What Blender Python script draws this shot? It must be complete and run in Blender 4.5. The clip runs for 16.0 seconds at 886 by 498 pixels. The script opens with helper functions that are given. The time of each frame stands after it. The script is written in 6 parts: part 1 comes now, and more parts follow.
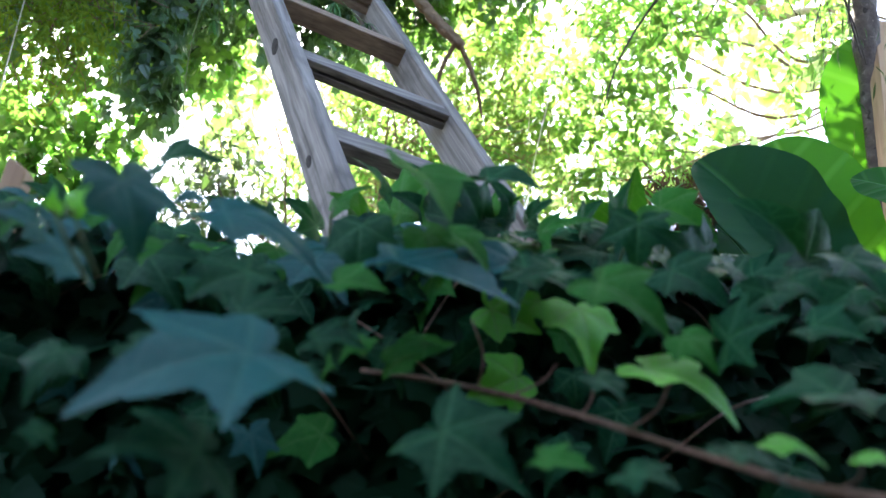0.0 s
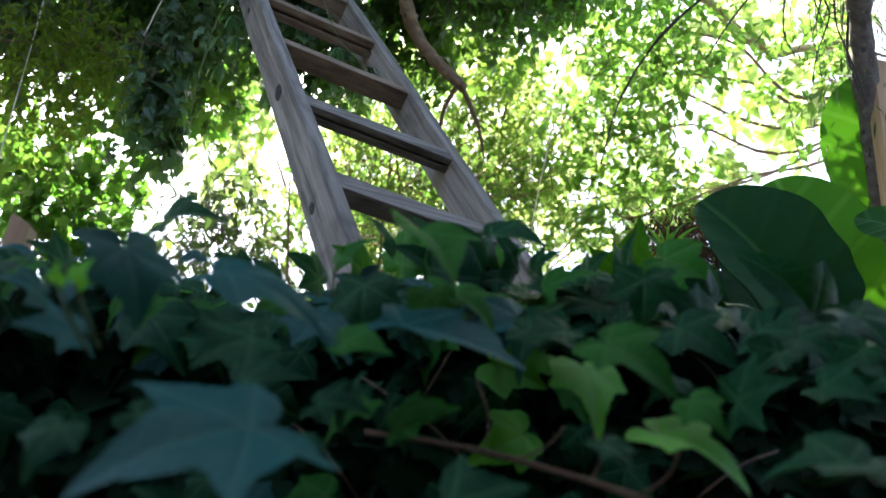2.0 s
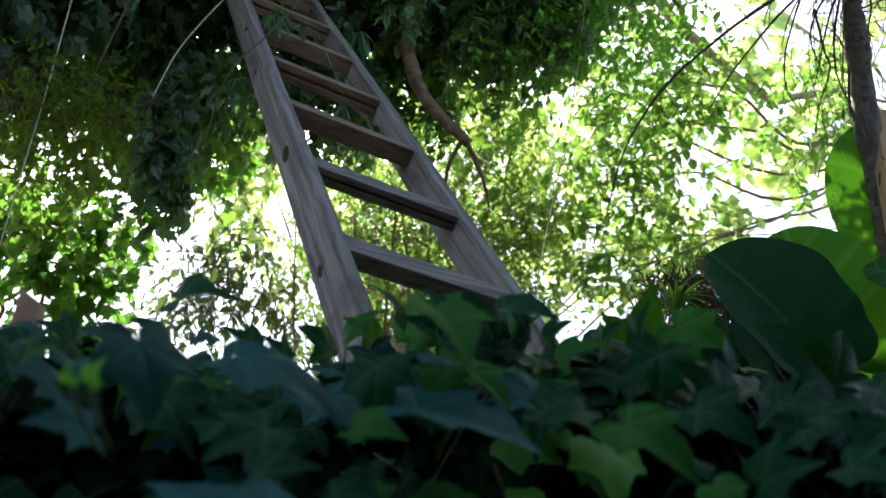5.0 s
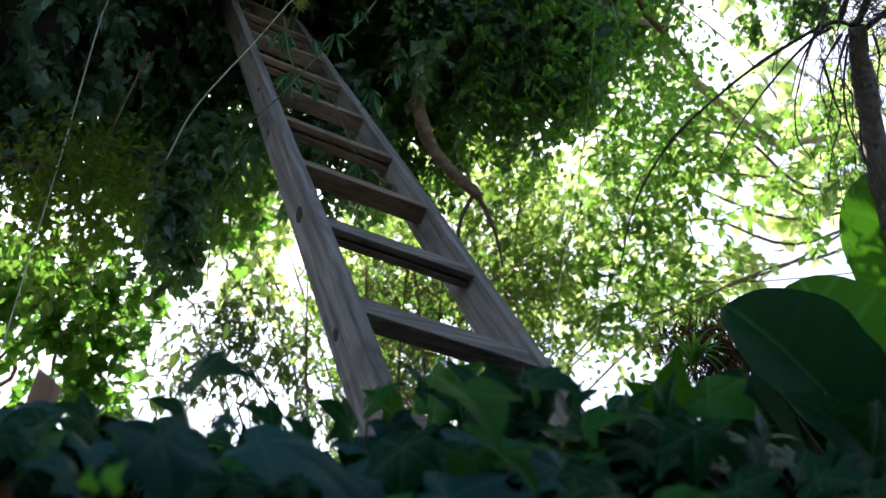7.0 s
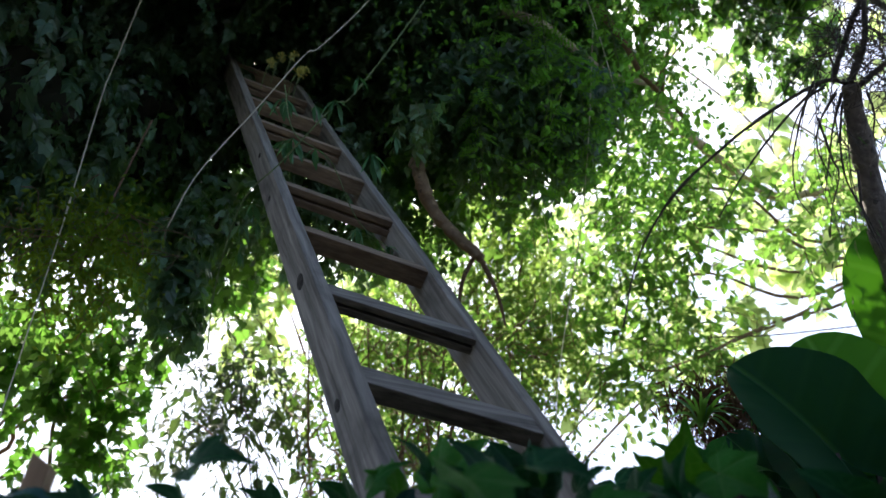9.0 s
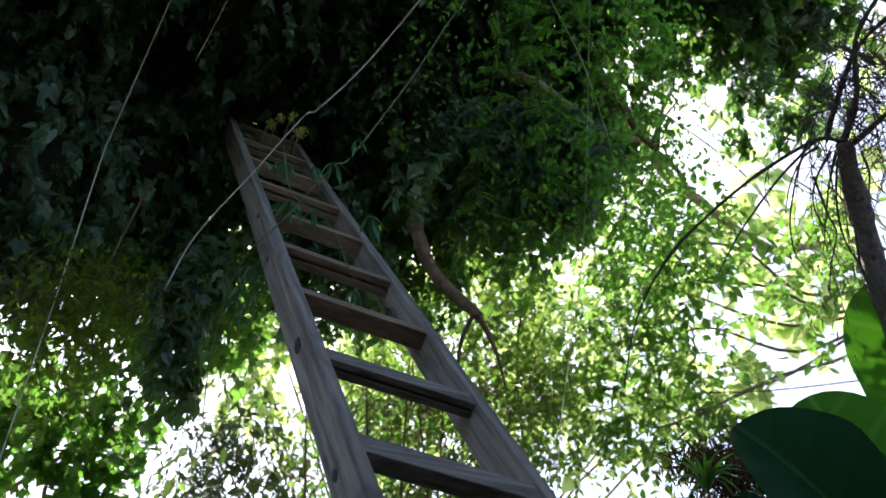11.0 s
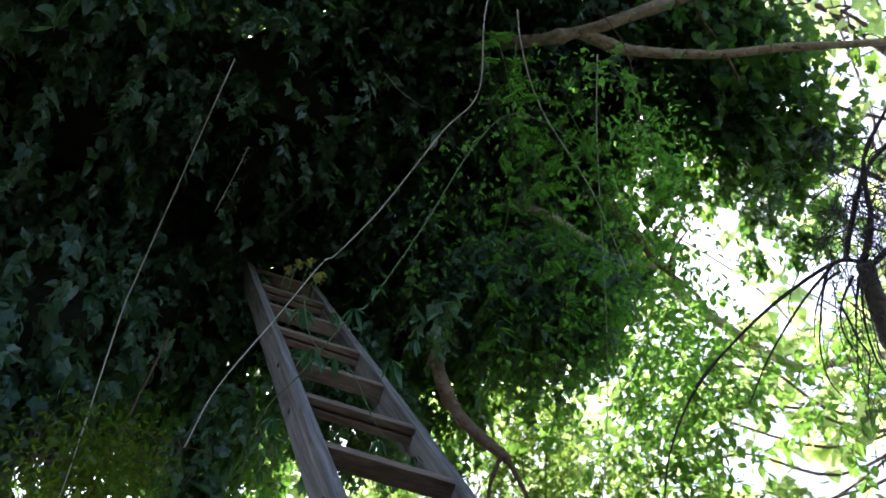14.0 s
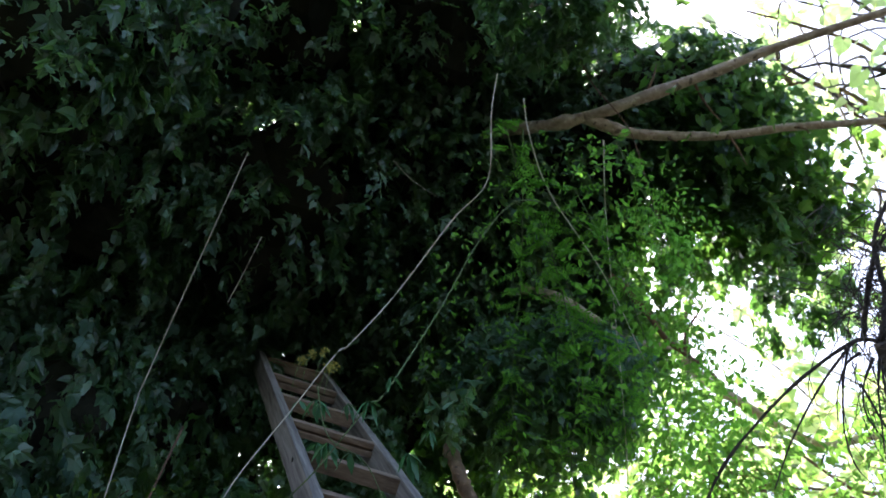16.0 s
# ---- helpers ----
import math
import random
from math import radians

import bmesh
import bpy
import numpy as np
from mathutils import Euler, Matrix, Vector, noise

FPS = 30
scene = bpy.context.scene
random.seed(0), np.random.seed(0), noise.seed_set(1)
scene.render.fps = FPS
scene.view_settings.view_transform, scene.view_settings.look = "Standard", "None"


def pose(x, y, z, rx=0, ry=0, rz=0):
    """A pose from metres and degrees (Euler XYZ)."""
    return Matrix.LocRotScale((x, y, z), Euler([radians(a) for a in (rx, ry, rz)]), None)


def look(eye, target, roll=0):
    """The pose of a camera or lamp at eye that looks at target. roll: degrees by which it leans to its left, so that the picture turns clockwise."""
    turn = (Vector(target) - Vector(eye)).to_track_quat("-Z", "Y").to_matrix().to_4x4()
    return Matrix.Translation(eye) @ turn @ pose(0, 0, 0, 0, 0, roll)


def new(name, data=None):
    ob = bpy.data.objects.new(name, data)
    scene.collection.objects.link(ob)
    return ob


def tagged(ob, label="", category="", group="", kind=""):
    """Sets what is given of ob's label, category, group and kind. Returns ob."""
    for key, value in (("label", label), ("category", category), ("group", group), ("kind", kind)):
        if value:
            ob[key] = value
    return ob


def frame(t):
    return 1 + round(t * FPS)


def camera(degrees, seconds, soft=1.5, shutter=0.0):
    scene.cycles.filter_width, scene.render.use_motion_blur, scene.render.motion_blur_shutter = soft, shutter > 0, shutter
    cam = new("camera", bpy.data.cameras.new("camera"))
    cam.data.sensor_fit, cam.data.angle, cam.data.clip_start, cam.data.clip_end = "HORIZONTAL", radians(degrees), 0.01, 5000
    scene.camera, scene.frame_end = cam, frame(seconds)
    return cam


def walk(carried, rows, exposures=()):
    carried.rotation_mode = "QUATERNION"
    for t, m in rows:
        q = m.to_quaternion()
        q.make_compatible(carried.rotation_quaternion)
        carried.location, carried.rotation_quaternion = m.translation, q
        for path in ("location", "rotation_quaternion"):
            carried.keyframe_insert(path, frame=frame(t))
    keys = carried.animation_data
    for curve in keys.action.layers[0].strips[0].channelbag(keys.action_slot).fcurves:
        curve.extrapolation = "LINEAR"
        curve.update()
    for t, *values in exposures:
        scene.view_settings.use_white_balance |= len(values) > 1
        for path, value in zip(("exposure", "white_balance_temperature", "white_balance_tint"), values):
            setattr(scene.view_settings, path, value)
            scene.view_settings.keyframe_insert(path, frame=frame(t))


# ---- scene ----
# the camera: hand-held low behind an ivy bank, tilting up into the tree
cam = camera(57.45, 16.0)
cam.data.dof.use_dof = True
cam.data.dof.focus_distance = 1.75
cam.data.dof.aperture_fstop = 5.5
ROWS = [
    (0.0, 0.0258, 0.0096, 0.7351, 112.600, -6.634, -5.504),
    (0.5, 0.0259, 0.0094, 0.7385, 113.210, -6.571, -5.534),
    (1.0, 0.0228, 0.0099, 0.7441, 113.720, -6.497, -5.416),
    (1.5, 0.0222, 0.0075, 0.7496, 114.398, -6.428, -5.308),
    (2.0, 0.0221, 0.0057, 0.7534, 115.002, -6.397, -5.195),
    (2.5, 0.0205, 0.0055, 0.7567, 115.605, -6.288, -5.125),
    (3.0, 0.0196, 0.0025, 0.7619, 116.221, -6.194, -5.007),
    (3.5, 0.0184, 0.0030, 0.7661, 116.856, -6.067, -4.902),
    (4.0, 0.0161, 0.0026, 0.7686, 117.297, -6.038, -4.899),
    (6.5, 0.0043, -0.0014, 0.7943, 120.486, -5.460, -3.664),
    (7.0, 0.0001, -0.0000, 0.8000, 121.473, -5.348, -3.460),
    (7.5, -0.0005, -0.0018, 0.8043, 122.273, -5.000, -3.342),
    (8.0, -0.0021, -0.0034, 0.8096, 123.263, -4.857, -3.164),
    (8.5, -0.0016, -0.0019, 0.8131, 124.321, -4.749, -2.965),
    (9.0, -0.0010, -0.0039, 0.8191, 125.379, -4.667, -2.855),
    (11.5, -0.0054, -0.0127, 0.8448, 130.526, -4.102, -2.636),
    (12.0, -0.0073, -0.0116, 0.8516, 132.279, -3.786, -2.331),
    (12.5, -0.0107, -0.0163, 0.8596, 133.842, -3.620, -2.046),
    (13.0, -0.0153, -0.0214, 0.8667, 135.822, -3.314, -1.445),
    (13.5, -0.0187, -0.0215, 0.8716, 136.690, -3.349, -0.917),
    (14.0, -0.0230, -0.0280, 0.8779, 137.850, -3.176, -0.249),
    (14.5, -0.0311, -0.0398, 0.8834, 139.244, -3.081, 0.308),
    (15.0, -0.0347, -0.0455, 0.8897, 140.602, -3.070, 0.699),
    (15.5, -0.0367, -0.0510, 0.8955, 141.859, -2.984, 0.840),
    (16.0, -0.0407, -0.0569, 0.8963, 143.202, -2.829, 1.000),
]
walk(cam, [(t, pose(x, y, z, rx, ry, rz)) for t, x, y, z, rx, ry, rz in ROWS],
     exposures=[(0.0, 3.42, 6500, 13), (1.5, 2.70, 6800, 12), (3.5, 2.13, 6900, 10), (7.0, 1.66, 6750, 10), (12.0, 1.5, 6550, 12), (16.0, 2.16, 6250, 14)])

# ---- light ----
world = bpy.data.worlds.new("sky")
scene.world = world
world.use_nodes = True
wn = world.node_tree
sky = wn.nodes.new("ShaderNodeTexSky")
sky.sky_type = "NISHITA"
sky.sun_disc = False
SUN_EL, SUN_AZ = 60.0, -22.0
sky.sun_elevation, sky.sun_rotation = radians(SUN_EL), radians(SUN_AZ)
sky.air_density, sky.dust_density, sky.ozone_density = 1.0, 3.2, 1.2
back = wn.nodes["Background"]
back.inputs["Strength"].default_value = 0.15
wn.links.new(sky.outputs["Color"], back.inputs["Color"])
sun = new("sun", bpy.data.lights.new("sun", "SUN"))
sun.data.energy, sun.data.angle, sun.data.color = 4.4, radians(0.6), (1.0, 0.95, 0.85)
sun.matrix_world = look((50 * math.sin(radians(SUN_AZ)) * math.cos(radians(SUN_EL)),
                         50 * math.cos(radians(SUN_AZ)) * math.cos(radians(SUN_EL)),
                         50 * math.sin(radians(SUN_EL))), (0, 0, 0))

rng = np.random.default_rng(7)


# ---- materials ----
class Nodes:
    """A node material in the making."""

    def __init__(self, name):
        self.mat = bpy.data.materials.new(name)
        self.mat.use_nodes = True
        self.tree = self.mat.node_tree
        self.tree.nodes.clear()

    def add(self, kind, **inputs):
        node = self.tree.nodes.new("ShaderNode" + kind)
        for key, value in inputs.items():
            self.put(node, key.replace("_", " "), value)
        return node

    def put(self, node, key, value):
        sock = node.inputs[int(key[1:])] if key[0] == "i" and key[1:].isdigit() else node.inputs[key]
        if isinstance(value, bpy.types.NodeSocket):
            self.tree.links.new(value, sock)
        else:
            sock.default_value = value

    def math(self, op, a, b=0.0, c=0.0):
        node = self.tree.nodes.new("ShaderNodeMath")
        node.operation = op
        for k, v in enumerate((a, b, c)):
            self.put(node, f"i{k}", v)
        return node.outputs[0]

    def mix(self, fac, a, b):
        node = self.tree.nodes.new("ShaderNodeMix")
        node.data_type = "RGBA"
        for k, v in ((0, fac), (6, a), (7, b)):
            if isinstance(v, bpy.types.NodeSocket):
                self.tree.links.new(v, node.inputs[k])
            else:
                node.inputs[k].default_value = v if k == 0 else (*v[:3], 1)
        return node.outputs[2]

    def ramp(self, fac, *stops):
        node = self.tree.nodes.new("ShaderNodeValToRGB")
        self.tree.links.new(fac, node.inputs[0])
        el = node.color_ramp.elements
        while len(el) < len(stops):
            el.new(0.5)
        for e, (p, c) in zip(el, stops):
            e.position, e.color = p, (*c, 1)
        return node.outputs[0]

    def noise(self, scale, detail=4.0, vector=None, rough=0.55):
        node = self.add("TexNoise", Scale=scale, Detail=detail, Roughness=rough)
        if vector is None:
            vector = self.add("TexCoord").outputs["Object"]
        self.tree.links.new(vector, node.inputs["Vector"])
        return node.outputs["Fac"]

    def bump(self, height, strength=0.3, distance=0.002):
        return self.add("Bump", Strength=strength, Distance=distance, Height=height).outputs[0]

    def out(self, shader):
        self.tree.links.new(shader, self.add("OutputMaterial").inputs[0])
        return self.mat


def veins(n):
    """A mask, 1 on the five main veins of a lobed leaf, from its own coordinates."""
    uv = n.add("UVMap").outputs[0]
    sep = n.add("SeparateXYZ", Vector=uv)
    u = n.math("MULTIPLY_ADD", sep.outputs[0], 2.0, -1.0)
    v = n.math("MULTIPLY_ADD", sep.outputs[1], 2.0, -1.0)
    best = None
    for a in (0, 56, -56, 118, -118):
        s, c = math.sin(radians(a)), math.cos(radians(a))
        side = n.math("ABSOLUTE", n.math("SUBTRACT", n.math("MULTIPLY", u, c), n.math("MULTIPLY", v, s)))
        along = n.math("ADD", n.math("MULTIPLY", u, s), n.math("MULTIPLY", v, c))
        off = n.math("ADD", side, n.math("MULTIPLY", n.math("LESS_THAN", along, 0.0), 1.0))
        off = n.math("ADD", off, n.math("MULTIPLY", along, 0.012))
        best = off if best is None else n.math("MINIMUM", best, off)
    line = n.math("SUBTRACT", 1.0, n.math("MULTIPLY", best, 28.0))
    return n.math("MAXIMUM", line, 0.0), uv


def leaf_material(name, dark, light, through_colour, trans=0.4, rough=0.38, spec=0.5, per="island", vein=None, spots=0.0, skew=0.55):
    n = Nodes(name)
    rnd = n.add("NewGeometry").outputs["Random Per Island"] if per == "island" else n.add("ObjectInfo").outputs["Random"]
    base = n.ramp(rnd, (0.0, dark), (skew, tuple(a + (b - a) * (0.5 if skew < 0.6 else 0.22) for a, b in zip(dark, light))), (1.0, light))
    patch = n.noise(38.0, 3.0)
    base = n.mix(n.math("MULTIPLY", patch, 0.5), base, tuple(c * 0.55 for c in dark))
    height = n.noise(160.0, 3.0)
    thr = n.mix(n.math("MULTIPLY", rnd, 0.8), through_colour, tuple(c * k for c, k in zip(through_colour, (0.55, 0.75, 0.6))))
    if vein:
        line, uv = veins(n)
        fine = n.noise(9.0, 5.0, uv)
        base = n.mix(n.math("MULTIPLY", fine, 0.55), base, tuple(c * 1.6 for c in light))
        net = n.add("TexVoronoi", Scale=11.0, Vector=uv)
        net.feature = "DISTANCE_TO_EDGE"
        fine_line = n.math("MAXIMUM", n.math("SUBTRACT", 1.0, n.math("MULTIPLY", net.outputs["Distance"], 16.0)), 0.0)
        base = n.mix(n.math("MULTIPLY", fine_line, 0.30), base, vein)
        base = n.mix(n.math("MULTIPLY", line, 0.75), base, vein)
        thr = n.mix(n.math("MULTIPLY", line, 0.6), thr, tuple(c * 0.4 for c in through_colour))
        height = n.math("ADD", n.math("MULTIPLY", height, 0.5), n.math("ADD", n.math("MULTIPLY", line, -0.9), n.math("MULTIPLY", fine_line, -0.5)))
    if spots:
        sp = n.math("GREATER_THAN", n.noise(70.0, 2.0), 0.72)
        base = n.mix(n.math("MULTIPLY", sp, spots), base, (0.16, 0.11, 0.05))
    bsdf = n.add("BsdfPrincipled", Base_Color=base, Roughness=rough, Normal=n.bump(height, 0.35, 0.0015))
    bsdf.inputs["Specular IOR Level"].default_value = spec
    tl = n.add("BsdfTranslucent", Color=thr)
    mix = n.add("MixShader", Fac=trans)
    n.tree.links.new(bsdf.outputs[0], mix.inputs[1])
    n.tree.links.new(tl.outputs[0], mix.inputs[2])
    return n.out(mix.outputs[0])


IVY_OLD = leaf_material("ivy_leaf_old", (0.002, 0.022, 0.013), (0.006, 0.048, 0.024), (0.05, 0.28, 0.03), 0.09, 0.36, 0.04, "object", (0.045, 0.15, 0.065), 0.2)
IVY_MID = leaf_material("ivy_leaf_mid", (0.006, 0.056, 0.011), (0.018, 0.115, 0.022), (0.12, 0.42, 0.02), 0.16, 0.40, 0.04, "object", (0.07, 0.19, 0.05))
# Bluish sky sheen put into the base colour of these leaves.
IVY_SKY_SHEEN = leaf_material("ivy_leaf_sky_sheen", (0.003, 0.040, 0.040), (0.007, 0.078, 0.078), (0.04, 0.24, 0.06), 0.08, 0.40, 0.12, "object", (0.04, 0.13, 0.11), 0.15)
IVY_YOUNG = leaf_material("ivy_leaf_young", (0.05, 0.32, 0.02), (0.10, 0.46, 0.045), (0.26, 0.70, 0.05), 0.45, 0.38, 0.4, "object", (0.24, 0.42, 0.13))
# Darkened ivy copy: the shade of the bank's gaps put into the colour.
IVY_DEEP_SHADE = leaf_material("ivy_deep_shade_leaf", (0.003, 0.018, 0.009), (0.008, 0.036, 0.017), (0.04, 0.14, 0.02), 0.08, 0.5, 0.03, "island")
# Pale light end of this colour range stands in for sheen on leaves.
IVY_CROWN = leaf_material("ivy_crown_leaf", (0.019, 0.054, 0.032), (0.220, 0.345, 0.265), (0.27, 0.52, 0.10), 0.34, 0.30, 0.5, "island", skew=0.68)
IVY_NEAR = leaf_material("ivy_crown_leaf_near", (0.018, 0.060, 0.046), (0.075, 0.150, 0.120), (0.10, 0.30, 0.03), 0.2, 0.45, 0.30, "object", (0.07, 0.14, 0.09))
GREEN = leaf_material("broad_leaf_green", (0.035, 0.11, 0.02), (0.07, 0.18, 0.03), (0.21, 0.45, 0.06), 0.50, 0.42, 0.4, "island")
# Sunlit copy: the glow of sun put into a bright through colour.
LIME_SUNLIT = leaf_material("broad_leaf_lime_sunlit", (0.07, 0.14, 0.02), (0.12, 0.20, 0.03), (0.76, 0.88, 0.36), 0.62, 0.45, 0.35, "island")
FRESH = leaf_material("small_leaf_olive_green", (0.035, 0.085, 0.016), (0.075, 0.145, 0.028), (0.38, 0.54, 0.10), 0.52, 0.45, 0.3, "island")
# Shaded copy of the broad leaf, shade put into a darker colour.
SHADE = leaf_material("broad_leaf_shaded_green", (0.020, 0.075, 0.016), (0.045, 0.130, 0.026), (0.26, 0.47, 0.08), 0.48, 0.45, 0.3, "island")
WILLOW = leaf_material("narrow_leaf_grey_green", (0.022, 0.042, 0.018), (0.05, 0.085, 0.032), (0.16, 0.25, 0.06), 0.26, 0.45, 0.35, "island")
MOSSY = leaf_material("fine_leaf_yellow_green", (0.045, 0.11, 0.011), (0.11, 0.20, 0.018), (0.38, 0.52, 0.03), 0.42, 0.5, 0.3, "island")
CLIMBER = leaf_material("climber_shoot_leaf", (0.06, 0.17, 0.09), (0.10, 0.25, 0.14), (0.12, 0.36, 0.07), 0.25, 0.4, 0.4, "island")
FEATHER = leaf_material("feather_leaf_green", (0.12, 0.28, 0.05), (0.19, 0.38, 0.08), (0.30, 0.66, 0.08), 0.6, 0.42, 0.4, "island")


def bark_material(name, dark, light, scale=30.0, rough=0.8):
    n = Nodes(name)
    co = n.add("TexCoord").outputs["Object"]
    a = n.noise(scale, 6.0, co)
    b = n.noise(scale * 0.18, 3.0, co)
    col = n.ramp(a, (0.3, dark), (0.7, light))
    col = n.mix(n.math("MULTIPLY", b, 0.6), col, tuple(c * 0.6 for c in dark))
    sp = n.math("GREATER_THAN", n.noise(scale * 1.4, 2.0, co), 0.66)
    col = n.mix(n.math("MULTIPLY", sp, 0.35), col, tuple(min(1, c * 1.5) for c in light))
    pit = n.math("GREATER_THAN", n.noise(scale * 0.7, 2.0, n.add("Mapping", Vector=co, Location=(3.0, 1.0, 2.0)).outputs[0]), 0.67)
    col = n.mix(n.math("MULTIPLY", pit, 0.75), col, tuple(c * 0.25 for c in dark))
    return n.out(n.add("BsdfPrincipled", Base_Color=col, Roughness=rough, Normal=n.bump(a, 0.9, 0.012)).outputs[0])


BARK_PALE = bark_material("bark_pale", (0.30, 0.235, 0.17), (0.72, 0.61, 0.48), 34.0)
BARK_BROWN = bark_material("bark_brown", (0.12, 0.07, 0.035), (0.28, 0.18, 0.10), 30.0)
BARK_DARK = bark_material("bark_dark", (0.035, 0.028, 0.026), (0.11, 0.085, 0.078), 40.0)
BARK_GREY = bark_material("bark_grey_brown", (0.085, 0.066, 0.062), (0.25, 0.205, 0.19), 36.0)
STEM_PALE = bark_material("stem_pale", (0.60, 0.54, 0.42), (0.80, 0.74, 0.61), 120.0, 0.6)
STEM_GREEN = bark_material("stem_green", (0.10, 0.16, 0.05), (0.20, 0.27, 0.10), 120.0, 0.55)
STEM_BROWN = bark_material("stem_brown", (0.14, 0.075, 0.045), (0.26, 0.16, 0.10), 160.0, 0.6)
# Near-black colour for the crown's cores: deep shade put into the colour.
SHADE_CORE = bark_material("dark_shade_core", (0.014, 0.017, 0.010), (0.042, 0.040, 0.024), 14.0, 0.95)


def wood_material(name, dark, light, knots=True):
    """Weathered timber; the grain runs along the object's z axis."""
    n = Nodes(name)
    co = n.add("TexCoord").outputs["Object"]
    warp = n.add("TexNoise", Scale=5.0, Detail=2.0, Vector=co)
    scaled = n.add("VectorMath", i0=warp.outputs["Color"], i1=(0.02, 0.02, 0.15))
    scaled.operation = "MULTIPLY"
    bent = n.add("VectorMath", i0=co, i1=scaled.outputs[0])
    mp = n.add("Mapping", Vector=bent.outputs[0], Scale=(42.0, 42.0, 1.8))
    grain = n.noise(1.6, 6.0, mp.outputs[0], 0.6)
    mp2 = n.add("Mapping", Vector=co, Scale=(240.0, 240.0, 5.0))
    fine = n.noise(1.0, 3.0, mp2.outputs[0])
    blot = n.noise(5.0, 5.0, co)
    col = n.ramp(grain, (0.28, dark), (0.72, light))
    col = n.mix(n.math("MULTIPLY", fine, 0.45), col, tuple(c * 0.5 for c in dark))
    col = n.mix(n.math("MINIMUM", n.math("MAXIMUM", n.math("MULTIPLY_ADD", blot, 5.0, -2.75), 0.0), 0.6), col, tuple(c * 0.45 for c in dark))
    h = n.math("ADD", grain, n.math("MULTIPLY", fine, 0.6))
    return n.out(n.add("BsdfPrincipled", Base_Color=col, Roughness=0.82, Normal=n.bump(h, 0.5, 0.002)).outputs[0])


TIMBER = wood_material("weathered_timber", (0.085, 0.072, 0.062), (0.44, 0.40, 0.365))
RUNG_WOOD = wood_material("rung_timber", (0.14, 0.09, 0.06), (0.43, 0.32, 0.23))
POST_WOOD = wood_material("post_timber", (0.40, 0.24, 0.14), (0.62, 0.42, 0.27))
KNOT = bark_material("timber_knot", (0.012, 0.009, 0.007), (0.035, 0.025, 0.02), 60.0)


def soil_material():
    n = Nodes("leaf_litter_soil")
    co = n.add("TexCoord").outputs["Object"]
    a, b = n.noise(9.0, 8.0, co), n.noise(0.6, 4.0, co)
    col = n.ramp(a, (0.3, (0.016, 0.011, 0.008)), (0.7, (0.050, 0.036, 0.022)))
    col = n.mix(n.math("MULTIPLY", b, 0.5), col, (0.02, 0.036, 0.012))
    return n.out(n.add("BsdfPrincipled", Base_Color=col, Roughness=0.95, Normal=n.bump(a, 0.8, 0.02)).outputs[0])


SOIL = soil_material()


def plain(name, colour, rough=0.6, vary=0.12):
    n = Nodes(name)
    col = n.mix(n.math("MULTIPLY", n.noise(6.0, 5.0), vary * 4), colour, tuple(c * 0.72 for c in colour))
    return n.out(n.add("BsdfPrincipled", Base_Color=col, Roughness=rough, Normal=n.bump(n.noise(90.0, 3.0), 0.2, 0.001)).outputs[0])


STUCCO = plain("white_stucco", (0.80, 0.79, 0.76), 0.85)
ROOF_TILE = plain("pale_roof", (0.46, 0.42, 0.39), 0.8)
WHITE_TRIM = plain("white_trim", (0.82, 0.82, 0.80), 0.5)
PANE = plain("dark_glass", (0.05, 0.06, 0.07), 0.05, 0.02)
DRY = leaf_material("dry_frond", (0.045, 0.026, 0.016), (0.15, 0.085, 0.050), (0.22, 0.11, 0.04), 0.15, 0.8, 0.1, "island")
FLOWER = plain("ivy_umbel", (0.42, 0.40, 0.09), 0.7)


def elephant_material(name, k, trans, blue=1.0, ribbed=0.8, gloss=0.03, side=0.45):
    """A great ear-shaped leaf: feathered side veins from the midrib."""
    n = Nodes(name)
    uv = n.add("UVMap").outputs[0]
    sep = n.add("SeparateXYZ", Vector=uv)
    u = n.math("ABSOLUTE", n.math("MULTIPLY_ADD", sep.outputs[0], 2.0, -1.0))
    v = n.math("MULTIPLY_ADD", sep.outputs[1], 2.0, -1.0)
    mid = n.math("MAXIMUM", n.math("SUBTRACT", 1.0, n.math("MULTIPLY", u, 32.0)), 0.0)
    wave = n.math("SINE", n.math("MULTIPLY", n.math("SUBTRACT", v, n.math("MULTIPLY", u, 0.62)), 19.0))
    ribs = n.math("MULTIPLY", n.math("MAXIMUM", n.math("SUBTRACT", wave, 0.70), 0.0), 2.6)
    line = n.math("MINIMUM", n.math("ADD", mid, n.math("MULTIPLY", ribs, side)), 1.0)
    col = n.mix(n.math("MULTIPLY", n.noise(14.0, 4.0), 0.7), (0.010 * k, 0.074 * k, 0.022 * k * blue), (0.018 * k, 0.110 * k, 0.028 * k * blue))
    col = n.mix(n.math("MULTIPLY", line, ribbed), col, (0.06 * k + 0.006, 0.21 * k + 0.02, 0.07 * k + 0.010))
    thr = n.mix(n.math("MULTIPLY", line, 0.5), (0.10, 0.36, 0.015), (0.22, 0.52, 0.05))
    h = n.math("ADD", n.math("MULTIPLY", line, -1.0), n.math("MULTIPLY", wave, 0.35))
    bsdf = n.add("BsdfPrincipled", Base_Color=col, Roughness=0.5, Normal=n.bump(h, 0.8, 0.006))
    bsdf.inputs["Specular IOR Level"].default_value = gloss
    mix = n.add("MixShader", Fac=trans)
    n.tree.links.new(bsdf.outputs[0], mix.inputs[1])
    n.tree.links.new(n.add("BsdfTranslucent", Color=thr).outputs[0], mix.inputs[2])
    return n.out(mix.outputs[0])


